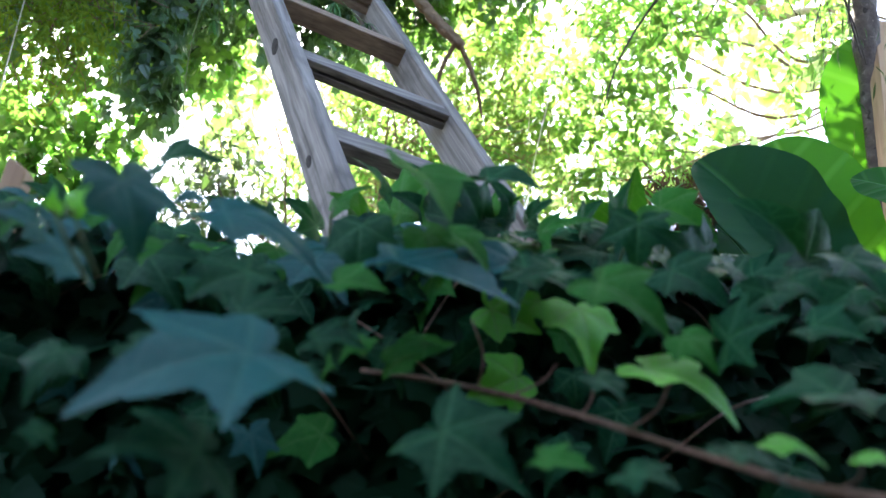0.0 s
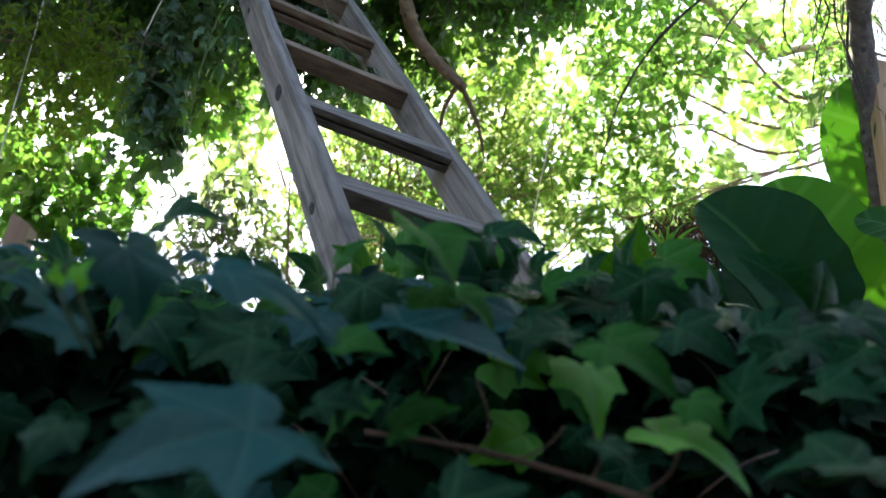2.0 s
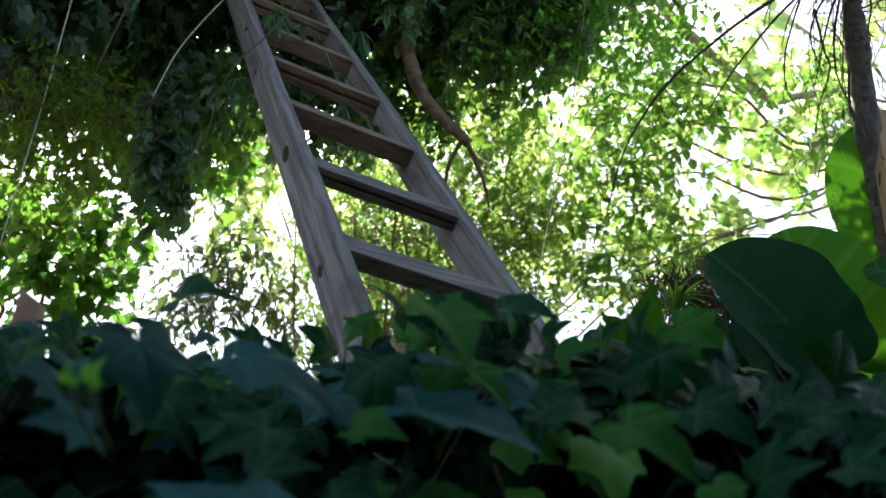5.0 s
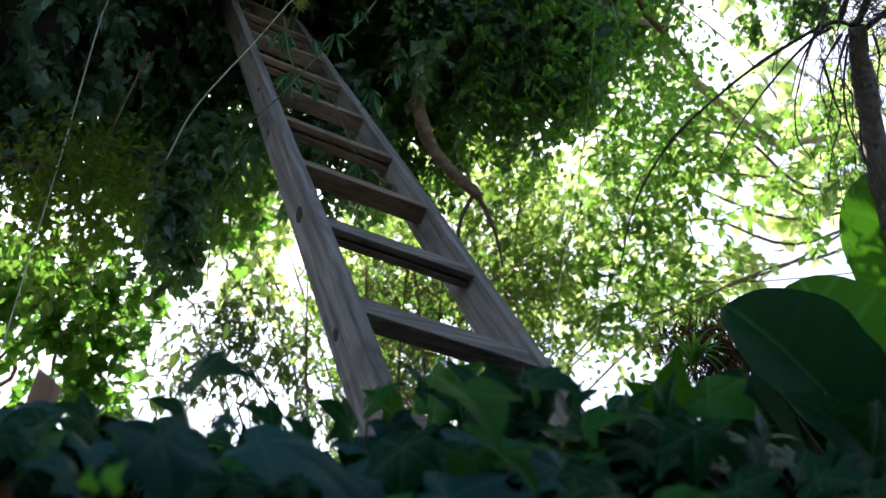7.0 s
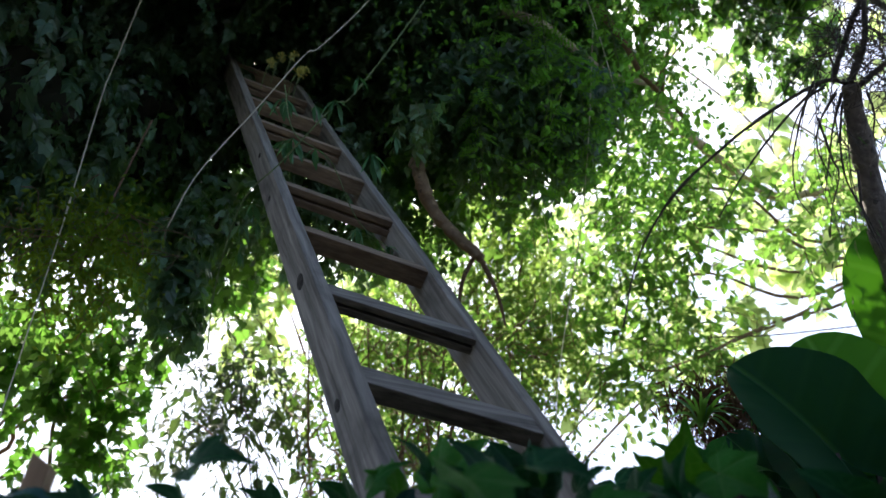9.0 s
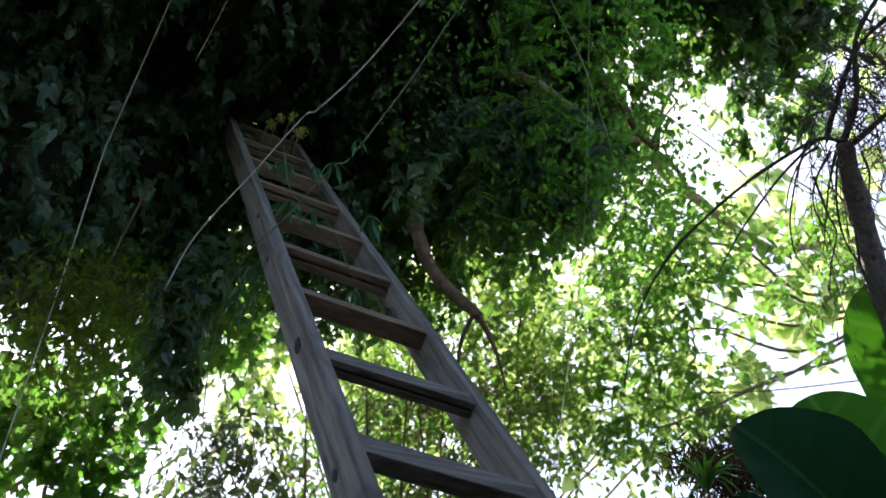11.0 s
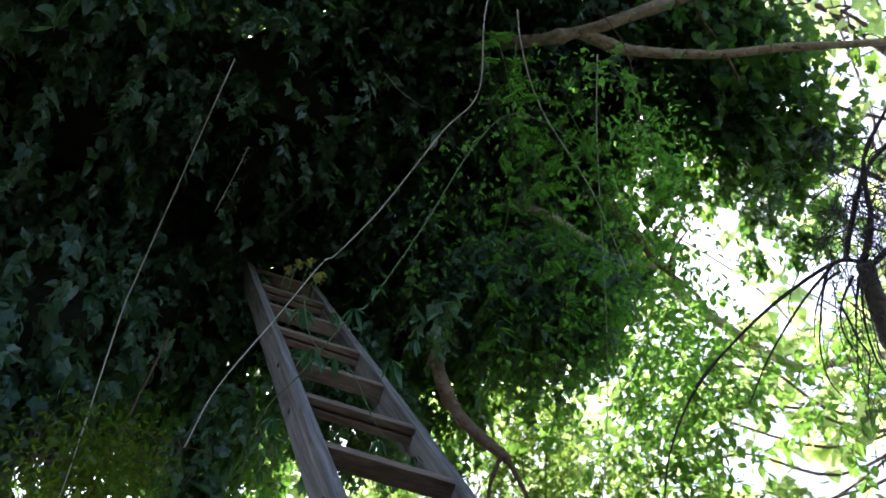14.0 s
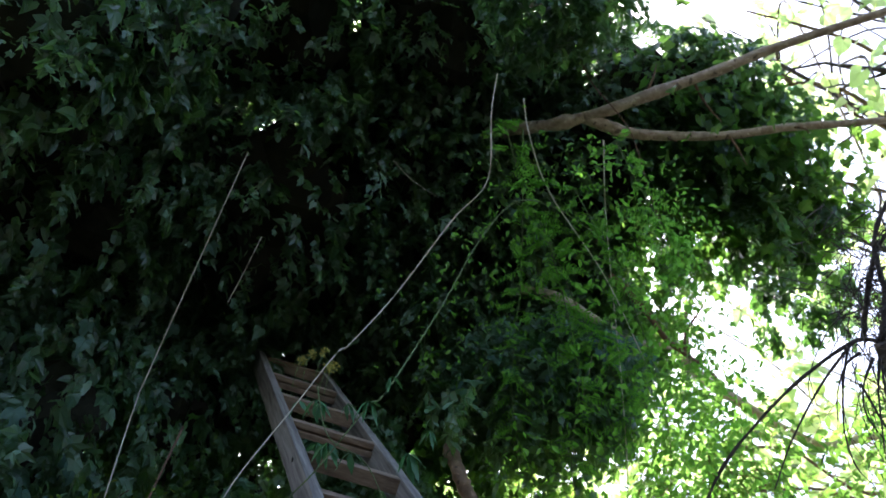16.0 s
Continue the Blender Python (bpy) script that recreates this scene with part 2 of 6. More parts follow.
ELEPHANT = elephant_material("elephant_ear_leaf", 0.62, 0.20, 1.2, 1.0)
# Lit copy: sun coming through the blade put into its colour.
ELEPHANT_LIT = elephant_material("elephant_ear_lit_leaf", 0.8, 0.26)
# Shaded copy: the shade on these blades put into a darker colour.
ELEPHANT_SHADED = elephant_material("elephant_ear_shaded_leaf", 0.42, 0.06, 1.7, 0.9, 0.05, 0.10)


# ---- mesh helpers ----
def mesh_of(name, verts, faces, uvs=None, smooth=False):
    me = bpy.data.meshes.new(name)
    me.from_pydata([tuple(v) for v in verts], [], faces)
    if uvs is not None:
        layer = me.uv_layers.new(name="UVMap")
        idx = np.empty(len(me.loops), dtype=np.int32)
        me.loops.foreach_get("vertex_index", idx)
        layer.data.foreach_set("uv", np.asarray(uvs, dtype=np.float32)[idx].ravel())
    if smooth:
        me.shade_smooth()
    me.update()
    return me


WORLD = {}


def part(name, me, material, parent=None, label="", m=None):
    """Links a mesh as one object under a thing or a part. m: its pose in the world."""
    if isinstance(me, bmesh.types.BMesh):
        data = bpy.data.meshes.new(name)
        me.to_mesh(data)
        me.free()
        me = data
    ob = new(name, me)
    if not me.materials:
        me.materials.append(material)
    m = m if m is not None else Matrix.Identity(4)
    WORLD[ob] = m
    ob.matrix_basis = m
    if parent is not None:
        ob.parent = parent
        ob.matrix_basis = WORLD[parent].inverted() @ m
    if label:
        ob["label"] = label
    return ob


def thing(name, at=(0, 0, 0), label="", category="", group="", kind="", m=None):
    ob = new(name)
    ob.empty_display_size = 0.1
    WORLD[ob] = m if m is not None else Matrix.Translation(at)
    ob.matrix_basis = WORLD[ob]
    return tagged(ob, label, category, group, kind)


def spline(points, steps=8):
    """Points along a smooth curve through the given ones."""
    p = [Vector(q) for q in points]
    p = [2 * p[0] - p[1], *p, 2 * p[-1] - p[-2]]
    out = []
    for i in range(1, len(p) - 2):
        for k in range(steps):
            t = k / steps
            a, b, c, d = p[i - 1], p[i], p[i + 1], p[i + 2]
            out.append(0.5 * ((2 * b) + (c - a) * t + (2 * a - 5 * b + 4 * c - d) * t * t + (3 * b - a - 3 * c + d) * t ** 3))
    out.append(p[-2])
    return out


def tube(points, r0, r1, sides=8, steps=8, rough=0.0, knots=0.0):
    """A tapered limb along a smooth curve: verts and faces. rough, knots: unevenness of its girth."""
    line = spline(points, steps)
    verts, faces = [], []
    up = Vector((0.3, 0.2, 0.93))
    for i, q in enumerate(line):
        ahead = (line[min(i + 1, len(line) - 1)] - line[max(i - 1, 0)]).normalized()
        side = ahead.cross(up)
        side = side.normalized() if side.length > 1e-4 else Vector((1, 0, 0))
        over = side.cross(ahead)
        f = i / (len(line) - 1)
        r = r0 + (r1 - r0) * f
        r *= 1 + knots * max(0.0, noise.noise(q * 9.0)) ** 2 * 3
        for k in range(sides):
            a = 2 * math.pi * k / sides
            rr = r * (1 + rough * noise.noise(Vector((math.cos(a), math.sin(a), f * 14)) * 1.7 + q))
            verts.append(q + side * math.cos(a) * rr + over * math.sin(a) * rr)
    for i in range(len(line) - 1):
        for k in range(sides):
            a, b = i * sides + k, i * sides + (k + 1) % sides
            faces.append((a, b, b + sides, a + sides))
    faces.append(tuple(range(sides))[::-1])
    faces.append(tuple(range(len(verts) - sides, len(verts))))
    return verts, faces


def limb(name, points, r0, r1, material, parent, sides=8, steps=8, rough=0.15, knots=0.0, label=""):
    verts, faces = tube(points, r0, r1, sides, steps, rough, knots)
    return part(name, mesh_of(name, verts, faces, smooth=True), material, parent, label)


def joined(pieces):
    """One list of verts and faces out of several."""
    verts, faces = [], []
    for v, f in pieces:
        n = len(verts)
        verts.extend(v)
        faces.extend(tuple(i + n for i in face) for face in f)
    return verts, faces


# ---- leaf shapes, tip along +y, upper side along +z, petiole at the origin ----
def lobed_leaf(lobes, rings=2, cup=0.15, wave=0.05, seed=0):
    """A palmate leaf. lobes: (degrees from the tip, radius) round one half."""
    r = random.Random(seed)
    half = lobes
    outline = [(-a, q) for a, q in half[::-1] if a > 0] + list(half)
    outline = [(a + r.uniform(-3, 3), q * r.uniform(0.93, 1.07)) for a, q in outline]
    verts, faces = [(0, 0, 0)], []
    n = len(outline)
    lean = r.uniform(-0.12, 0.12)
    for ring in range(1, rings + 1):
        s = ring / rings
        for k, (a, q) in enumerate(outline):
            t = radians(a)
            x, y = q * s * math.sin(t), q * s * math.cos(t)
            main = max(math.cos(t - radians(c)) for c in (0, 56, -56, 118, -118))
            z = -cup * (q * s) ** 2 + 0.13 * s * (main - 0.9) * 4 * q
            z += wave * math.sin(3 * t + seed) * s * q + lean * x - 0.10 * max(0, y) ** 3
            verts.append((x, y, z))
    for k in range(n - 1):
        faces.append((0, 1 + k + 1, 1 + k))
    for ring in range(rings - 1):
        b0, b1 = 1 + ring * n, 1 + (ring + 1) * n
        for k in range(n - 1):
            faces.append((b0 + k, b0 + k + 1, b1 + k + 1, b1 + k))
    uvs = [(0.5 + x / 2, 0.5 + y / 2) for x, y, z in verts]
    return verts, faces, uvs


IVY_SMALL = [(0, 1.0), (26, 0.56), (54, 0.76), (84, 0.50), (118, 0.52), (160, 0.22)]
HEART = [(0, 1.0), (18, 0.72), (45, 0.56), (80, 0.50), (115, 0.46), (155, 0.30)]


def narrow_leaf(width=0.12, droop=0.25):
    verts = [(0, 0, 0), (width * 0.8, 0.3, 0.02), (width, 0.55, -droop * 0.3), (0, 1.0, -droop), (-width, 0.55, -droop * 0.3), (-width * 0.8, 0.3, 0.02), (0, 0.45, -droop * 0.1 - 0.03)]
    faces = [(0, 1, 6), (1, 2, 6), (2, 3, 6), (3, 4, 6), (4, 5, 6), (5, 0, 6)]
    return verts, faces, [(0.5 + x / 2, 0.5 + y / 2) for x, y, z in verts]


def oval_leaf(width=0.3, droop=0.12):
    verts = [(0, 0, 0), (width, 0.4, 0.05), (0, 1.0, -droop), (-width, 0.4, 0.05), (width * 0.75, 0.72, 0.0), (-width * 0.75, 0.72, 0.0)]
    faces = [(0, 1, 4, 2), (0, 2, 5, 3)]
    return verts, faces, [(0.5 + x / 2, 0.5 + y / 2) for x, y, z in verts]


def turned(y, z):
    """Turn matrices with those leaf axes (rows of tips and of faces)."""
    y = y / np.linalg.norm(y, axis=1, keepdims=True)
    z = z - (z * y).sum(1, keepdims=True) * y
    z = z / np.maximum(np.linalg.norm(z, axis=1, keepdims=True), 1e-6)
    return np.stack([np.cross(y, z), y, z], axis=2)


def leaf_mass(name, shapes, places, tips, faces_to, sizes):
    """Many leaves as one mesh."""
    turns = turned(np.asarray(tips, float), np.asarray(faces_to, float))
    which = rng.integers(0, len(shapes), len(places))
    all_v, all_f, all_uv, base = [], [], [], 0
    for s, (verts, faces, uvs) in enumerate(shapes):
        pick = np.nonzero(which == s)[0]
        v = np.asarray(verts, float)
        w = np.einsum("nij,kj->nki", turns[pick], v) * np.asarray(sizes)[pick][:, None, None] + np.asarray(places)[pick][:, None, :]
        all_v.append(w.reshape(-1, 3))
        all_uv.append(np.tile(np.asarray(uvs, float), (len(pick), 1)))
        for i in range(len(pick)):
            o = base + i * len(v)
            all_f.extend([tuple(k + o for k in f) for f in faces])
        base += len(pick) * len(v)
    return mesh_of(name, np.concatenate(all_v), all_f, np.concatenate(all_uv))


def leaf_pose(at, tip, facing, size):
    t = turned(np.array([tip], float), np.array([facing], float))[0]
    return Matrix.Translation(at) @ Matrix(t.tolist()).to_4x4() @ Matrix.Diagonal((size, size, size, 1))


# ---- ground: a low path in front, a bank, a terrace behind, out to the horizon ----
def build_ground():
    ys = [-400, -60, -8, -1, 0.2, 0.62, 0.70, 0.76, 0.84, 0.95, 1.2, 2, 4, 8, 20, 80, 400]
    zs = [0, 0, 0, 0, 0.0, 0.04, 0.45, 0.78, 0.88, 0.90, 0.90, 0.9, 0.9, 0.95, 1.1, 1.2, 1.2]
    xs = [-400, -80, -20, -8, -4, -2, -1, -0.5, 0, 0.5, 1, 2, 4, 8, 20, 80, 400]
    verts = [(x, y, z + (0.03 * noise.noise(Vector((x * 2, y * 3, 1))) if abs(x) < 9 and abs(y) < 9 else 0)) for y, z in zip(ys, zs) for x in xs]
    k = len(xs)
    faces = [(j * k + i, j * k + i + 1, (j + 1) * k + i + 1, (j + 1) * k + i) for j in range(len(ys) - 1) for i in range(k - 1)]
    ob = part("ground", mesh_of("ground", verts, faces, smooth=True), SOIL)
    tagged(ob, "dark soil with leaf litter rising to a terrace", "ground", kind="structure")


build_ground()


# ---- the ladder ----
def beam(x0, x1, y0, y1, z0, z1, bevel=0.004, notch=False, seed=0):
    """A squared timber with worn edges; notch: a groove along its underside."""
    bm = bmesh.new()
    if notch:
        d = (y1 - y0)
        prof = [(y0, z0), (y0 + d * 0.40, z0), (y0 + d * 0.40, z0 + 0.012), (y0 + d * 0.56, z0 + 0.012), (y0 + d * 0.56, z0), (y1, z0), (y1, z1), (y0, z1)]
    else:
        prof = [(y0, z0), (y1, z0), (y1, z1), (y0, z1)]
    a = [bm.verts.new((x0, y, z)) for y, z in prof]
    b = [bm.verts.new((x1, y, z)) for y, z in prof]
    bm.faces.new(a[::-1])
    bm.faces.new(b)
    for i in range(len(prof)):
        j = (i + 1) % len(prof)
        bm.faces.new((a[i], a[j], b[j], b[i]))
    bmesh.ops.recalc_face_normals(bm, faces=bm.faces)
    bmesh.ops.bevel(bm, geom=bm.edges[:], offset=bevel, segments=2, profile=0.6, affect="EDGES")
    return bm


def build_ladder():
    axis = Vector((-0.35898, 0.47895, 0.80108)).normalized()
    rung = Vector((0.88165, 0.45570, 0.12263))
    rung = (rung - axis * rung.dot(axis)).normalized()
    front = rung.cross(axis)
    # local axes: x along the rungs, y away from the climber, z up the stiles; the drop of the rungs is kept as a skew
    m = Matrix((rung, -front, axis)).transposed().to_4x4()
    m.translation = (0.0229, 1.2468, 1.4158)
    ladder = thing("ladder", label="weathered grey wooden ladder leaning into an ivy-covered tree", category="ladder", m=m)
    wide, taper, gap, thick, depth = 0.3143, 0.0087, 0.3032, 0.0306, 0.0825
    slope = -0.1934
    low, high = -0.62, 2.62
    for side, name in ((-1, "stile"), (1, "stile")):
        bm = beam(0, thick, 0.0, depth, low, high, 0.0035)
        bmesh.ops.subdivide_edges(bm, edges=[e for e in bm.edges if abs(e.verts[0].co.z - e.verts[1].co.z) > 1], cuts=24)
        for v in bm.verts:
            k = v.co.z / gap
            edge = (wide - taper * k) / 2
            x = v.co.x if side > 0 else v.co.x - thick
            v.co.x = x + side * edge
            v.co.z += slope * v.co.x
            v.co.x += 0.003 * noise.noise(Vector((side, 0, v.co.z * 2)))
            v.co.y += 0.0015 * noise.noise(Vector((side * 3, v.co.x * 40, v.co.z * 9)))
        part(name, bm, TIMBER, ladder, m=m)
    for k in range(-1, 9):
        edge = (wide - taper * k) / 2
        deep, tall = (0.034, 0.052) if k < 1 else (0.036, 0.045) if k < 2 else (0.047, 0.034)
        bm = beam(-edge - 0.004, edge + 0.004, 0.004, 0.004 + deep, -tall, 0.0, 0.003, notch=k % 2 == 1)
        for v in bm.verts:
            v.co.z += slope * v.co.x
        # the grain runs along the rung: its own z axis lies along the ladder's x axis
        turn = Matrix.Translation((0, 0, k * gap)) @ Matrix.Rotation(radians(90), 4, "Y")
        inv = turn.to_3x3().inverted()
        for v in bm.verts:
            v.co = inv @ v.co
        part("rung", bm, TIMBER if k < 2 else RUNG_WOOD, ladder, m=m @ turn)
    # dark knots in the outer face of the near stile
    for z, y, r in ((0.36, 0.042, 0.020), (0.86, 0.05, 0.010), (1.16, 0.03, 0.009), (-0.06, 0.055, 0.012)):
        bm = bmesh.new()
        bmesh.ops.create_uvsphere(bm, u_segments=10, v_segments=6, radius=1.0)
        x = -(wide - taper * z / gap) / 2 - thick - 0.0015
        for v in bm.verts:
            v.co = Vector((v.co.x * 0.0018 + x + 0.0012, v.co.y * r * 0.8 + y, v.co.z * r * 1.25 + z + slope * x))
        part("knot", bm, KNOT, ladder, m=m)


build_ladder()

# ---- the ivy bank ----
bank = thing("ivy_bank", (0, 0.8, 0.9), "dense dark green ivy spilling over a low bank", "ivy")


def ivy_blade(outline, seed, rings=4):
    """A leathery ivy leaf with pointed lobes, sunk veins, a folded midrib and a curling rim."""
    r = random.Random(seed)
    half = [(a + r.uniform(-3, 3) * (0 < a < 160), q * r.uniform(0.94, 1.06)) for a, q in outline]
    other = [(-a, q * r.uniform(0.92, 1.08)) for a, q in half[:0:-1]]
    rim = []
    ring = other + half
    for (a0, q0), (a1, q1) in zip(ring, ring[1:]):
        rim += [(a0, q0), ((a0 + a1) / 2, (q0 + q1) / 2 * 1.012)]
    rim.append(ring[-1])
    fold, bow, curl, lean = r.uniform(-0.10, 0.42), r.uniform(0.05, 0.42), r.uniform(-0.05, 0.30), r.uniform(-0.25, 0.25)
    verts, faces = [(0, 0, 0)], []
    n = len(rim)
    for k in range(1, rings + 1):
        f = k / rings
        for a, q in rim:
            t = radians(a)
            x, y = q * f * math.sin(t), q * f * math.cos(t)
            near = min(abs(a - c) for c in (0, 58, -58, 116, -116))
            z = fold * abs(x) * (1 - 0.5 * abs(x)) - bow * max(0.0, y) ** 2 - curl * (q * f) ** 3
            z += 0.05 * min(1.0, near / 22) * f * q + 0.035 * math.sin(3.3 * t + seed) * f * f + lean * x * y
            verts.append((x, y, z))
    for k in range(n - 1):
        faces.append((0, 2 + k, 1 + k))
    for ring_k in range(rings - 1):
        b0, b1 = 1 + ring_k * n, 1 + (ring_k + 1) * n
        for k in range(n - 1):
            faces.append((b0 + k, b0 + k + 1, b1 + k + 1, b1 + k))
    return verts, faces, [(0.5 + x / 2, 0.5 + y / 2) for x, y, z in verts]


IVY_FIVE = [(0, 1.0), (8, 0.86), (18, 0.68), (30, 0.57), (42, 0.63), (52, 0.77), (58, 0.86), (65, 0.70), (78, 0.53), (94, 0.48), (108, 0.57), (116, 0.60), (128, 0.50), (150, 0.34), (172, 0.15)]
IVY_THREE = [(0, 1.04), (8, 0.86), (20, 0.68), (34, 0.59), (48, 0.64), (58, 0.74), (68, 0.62), (86, 0.52), (104, 0.50), (120, 0.47), (145, 0.34), (172, 0.14)]
IVY_LONG = [(0, 1.08), (7, 0.90), (16, 0.72), (28, 0.56), (42, 0.54), (54, 0.64), (60, 0.67), (70, 0.54), (90, 0.43), (112, 0.44), (135, 0.33), (172, 0.13)]
IVY_SHAPES = [ivy_blade((IVY_FIVE, IVY_THREE, IVY_LONG, IVY_FIVE)[i % 4], i) for i in range(14)]
IVY_MESHES = {}
for key, mat in (("old", IVY_OLD), ("bloom", IVY_SKY_SHEEN), ("mid", IVY_MID), ("young", IVY_YOUNG), ("crown", IVY_NEAR)):
    IVY_MESHES[key] = []
    for verts, faces, uvs in IVY_SHAPES:
        me = mesh_of("leaf", verts, faces, uvs, smooth=True)
        me.materials.append(mat)
        IVY_MESHES[key].append(me)
leaf_rand = random.Random(11)


def ivy_leaf(base, tip, facing, age, shape=None, parent=bank):
    """One ivy leaf from its stalk's end to its tip, its upper side turned to facing."""
    base, along = Vector(base), Vector(tip) - Vector(base)
    k = leaf_rand.randrange(len(IVY_SHAPES)) if shape is None else shape
    end = max((Vector(v) for v in IVY_SHAPES[k][0]), key=lambda v: v.y)
    droop = Matrix.Rotation(-math.atan2(end.z, end.y), 4, "X")
    return part("leaf", IVY_MESHES[age][k], None, parent, m=leaf_pose(base, along, facing, along.length / math.hypot(end.y, end.z)) @ droop)


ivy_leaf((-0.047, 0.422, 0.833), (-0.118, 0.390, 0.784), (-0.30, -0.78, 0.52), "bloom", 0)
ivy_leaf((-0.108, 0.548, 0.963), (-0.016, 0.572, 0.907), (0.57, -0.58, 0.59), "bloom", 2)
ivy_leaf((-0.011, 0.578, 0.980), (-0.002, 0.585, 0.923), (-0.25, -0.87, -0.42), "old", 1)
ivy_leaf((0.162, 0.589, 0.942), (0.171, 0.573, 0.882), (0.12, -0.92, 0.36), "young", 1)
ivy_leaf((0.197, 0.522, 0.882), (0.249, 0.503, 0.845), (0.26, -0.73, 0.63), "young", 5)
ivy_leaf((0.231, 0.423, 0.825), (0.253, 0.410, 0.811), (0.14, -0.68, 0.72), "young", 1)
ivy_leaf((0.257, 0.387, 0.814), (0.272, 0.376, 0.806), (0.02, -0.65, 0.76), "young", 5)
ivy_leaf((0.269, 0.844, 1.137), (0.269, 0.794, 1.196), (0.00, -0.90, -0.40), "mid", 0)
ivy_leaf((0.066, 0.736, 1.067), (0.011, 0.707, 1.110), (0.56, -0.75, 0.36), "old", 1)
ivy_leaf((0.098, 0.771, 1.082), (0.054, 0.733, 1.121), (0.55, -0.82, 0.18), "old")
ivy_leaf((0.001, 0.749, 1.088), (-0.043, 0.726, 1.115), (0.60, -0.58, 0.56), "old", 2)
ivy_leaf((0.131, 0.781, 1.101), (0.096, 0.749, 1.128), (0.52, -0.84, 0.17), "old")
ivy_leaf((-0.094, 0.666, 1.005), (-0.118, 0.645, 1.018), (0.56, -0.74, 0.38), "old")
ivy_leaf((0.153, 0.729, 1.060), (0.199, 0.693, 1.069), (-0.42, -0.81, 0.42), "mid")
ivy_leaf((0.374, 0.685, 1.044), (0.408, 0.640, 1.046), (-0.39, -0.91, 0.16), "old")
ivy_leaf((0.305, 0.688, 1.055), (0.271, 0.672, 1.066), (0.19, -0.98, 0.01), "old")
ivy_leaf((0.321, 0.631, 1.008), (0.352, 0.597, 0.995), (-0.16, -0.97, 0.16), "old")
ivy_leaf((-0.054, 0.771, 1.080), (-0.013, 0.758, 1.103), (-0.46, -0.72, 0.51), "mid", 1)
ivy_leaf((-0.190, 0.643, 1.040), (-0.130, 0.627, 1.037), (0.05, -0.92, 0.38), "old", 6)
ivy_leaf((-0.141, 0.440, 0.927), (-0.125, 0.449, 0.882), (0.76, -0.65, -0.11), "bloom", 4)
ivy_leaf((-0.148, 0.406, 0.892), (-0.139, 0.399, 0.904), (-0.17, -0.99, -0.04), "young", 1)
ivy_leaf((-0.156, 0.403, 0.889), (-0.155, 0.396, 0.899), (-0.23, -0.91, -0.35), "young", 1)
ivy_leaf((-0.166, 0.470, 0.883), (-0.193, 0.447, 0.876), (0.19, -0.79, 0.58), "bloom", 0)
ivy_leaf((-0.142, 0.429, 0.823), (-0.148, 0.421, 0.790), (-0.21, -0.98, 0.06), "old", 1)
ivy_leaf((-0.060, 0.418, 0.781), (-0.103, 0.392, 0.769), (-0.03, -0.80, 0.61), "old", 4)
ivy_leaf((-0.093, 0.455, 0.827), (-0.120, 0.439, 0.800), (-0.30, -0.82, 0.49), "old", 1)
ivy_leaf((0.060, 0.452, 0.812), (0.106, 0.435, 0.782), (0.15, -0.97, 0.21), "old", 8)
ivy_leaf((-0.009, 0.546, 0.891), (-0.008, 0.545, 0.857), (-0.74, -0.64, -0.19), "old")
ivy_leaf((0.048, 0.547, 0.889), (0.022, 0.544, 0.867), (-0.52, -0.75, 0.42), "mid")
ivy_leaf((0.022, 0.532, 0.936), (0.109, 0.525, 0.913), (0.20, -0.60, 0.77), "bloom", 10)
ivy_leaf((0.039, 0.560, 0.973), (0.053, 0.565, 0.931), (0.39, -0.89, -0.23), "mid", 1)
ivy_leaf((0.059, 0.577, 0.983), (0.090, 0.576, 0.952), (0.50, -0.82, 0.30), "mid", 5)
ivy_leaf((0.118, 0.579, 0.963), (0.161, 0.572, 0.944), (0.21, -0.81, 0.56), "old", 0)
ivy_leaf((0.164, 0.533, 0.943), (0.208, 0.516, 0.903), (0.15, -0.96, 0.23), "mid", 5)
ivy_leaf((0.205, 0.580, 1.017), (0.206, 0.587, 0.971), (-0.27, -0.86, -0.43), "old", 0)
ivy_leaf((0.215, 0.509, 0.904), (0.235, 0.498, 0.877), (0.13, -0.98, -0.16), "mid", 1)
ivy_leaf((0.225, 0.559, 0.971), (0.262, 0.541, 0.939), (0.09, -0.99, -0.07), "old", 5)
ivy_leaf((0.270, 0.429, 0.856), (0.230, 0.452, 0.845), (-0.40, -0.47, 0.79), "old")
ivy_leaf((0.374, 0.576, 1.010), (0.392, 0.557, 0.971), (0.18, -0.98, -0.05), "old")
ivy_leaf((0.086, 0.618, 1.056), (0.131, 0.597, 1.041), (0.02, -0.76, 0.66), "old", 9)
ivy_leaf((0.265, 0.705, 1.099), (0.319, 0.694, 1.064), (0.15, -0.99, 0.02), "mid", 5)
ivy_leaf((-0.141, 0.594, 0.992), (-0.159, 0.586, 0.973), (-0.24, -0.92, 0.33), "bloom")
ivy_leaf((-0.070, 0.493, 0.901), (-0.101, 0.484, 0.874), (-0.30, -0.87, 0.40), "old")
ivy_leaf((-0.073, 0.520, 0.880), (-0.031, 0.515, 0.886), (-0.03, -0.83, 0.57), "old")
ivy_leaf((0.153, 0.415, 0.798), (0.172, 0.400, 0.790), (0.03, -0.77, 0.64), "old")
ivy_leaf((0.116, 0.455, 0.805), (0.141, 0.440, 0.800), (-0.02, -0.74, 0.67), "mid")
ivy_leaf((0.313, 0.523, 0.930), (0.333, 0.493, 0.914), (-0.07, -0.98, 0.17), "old")
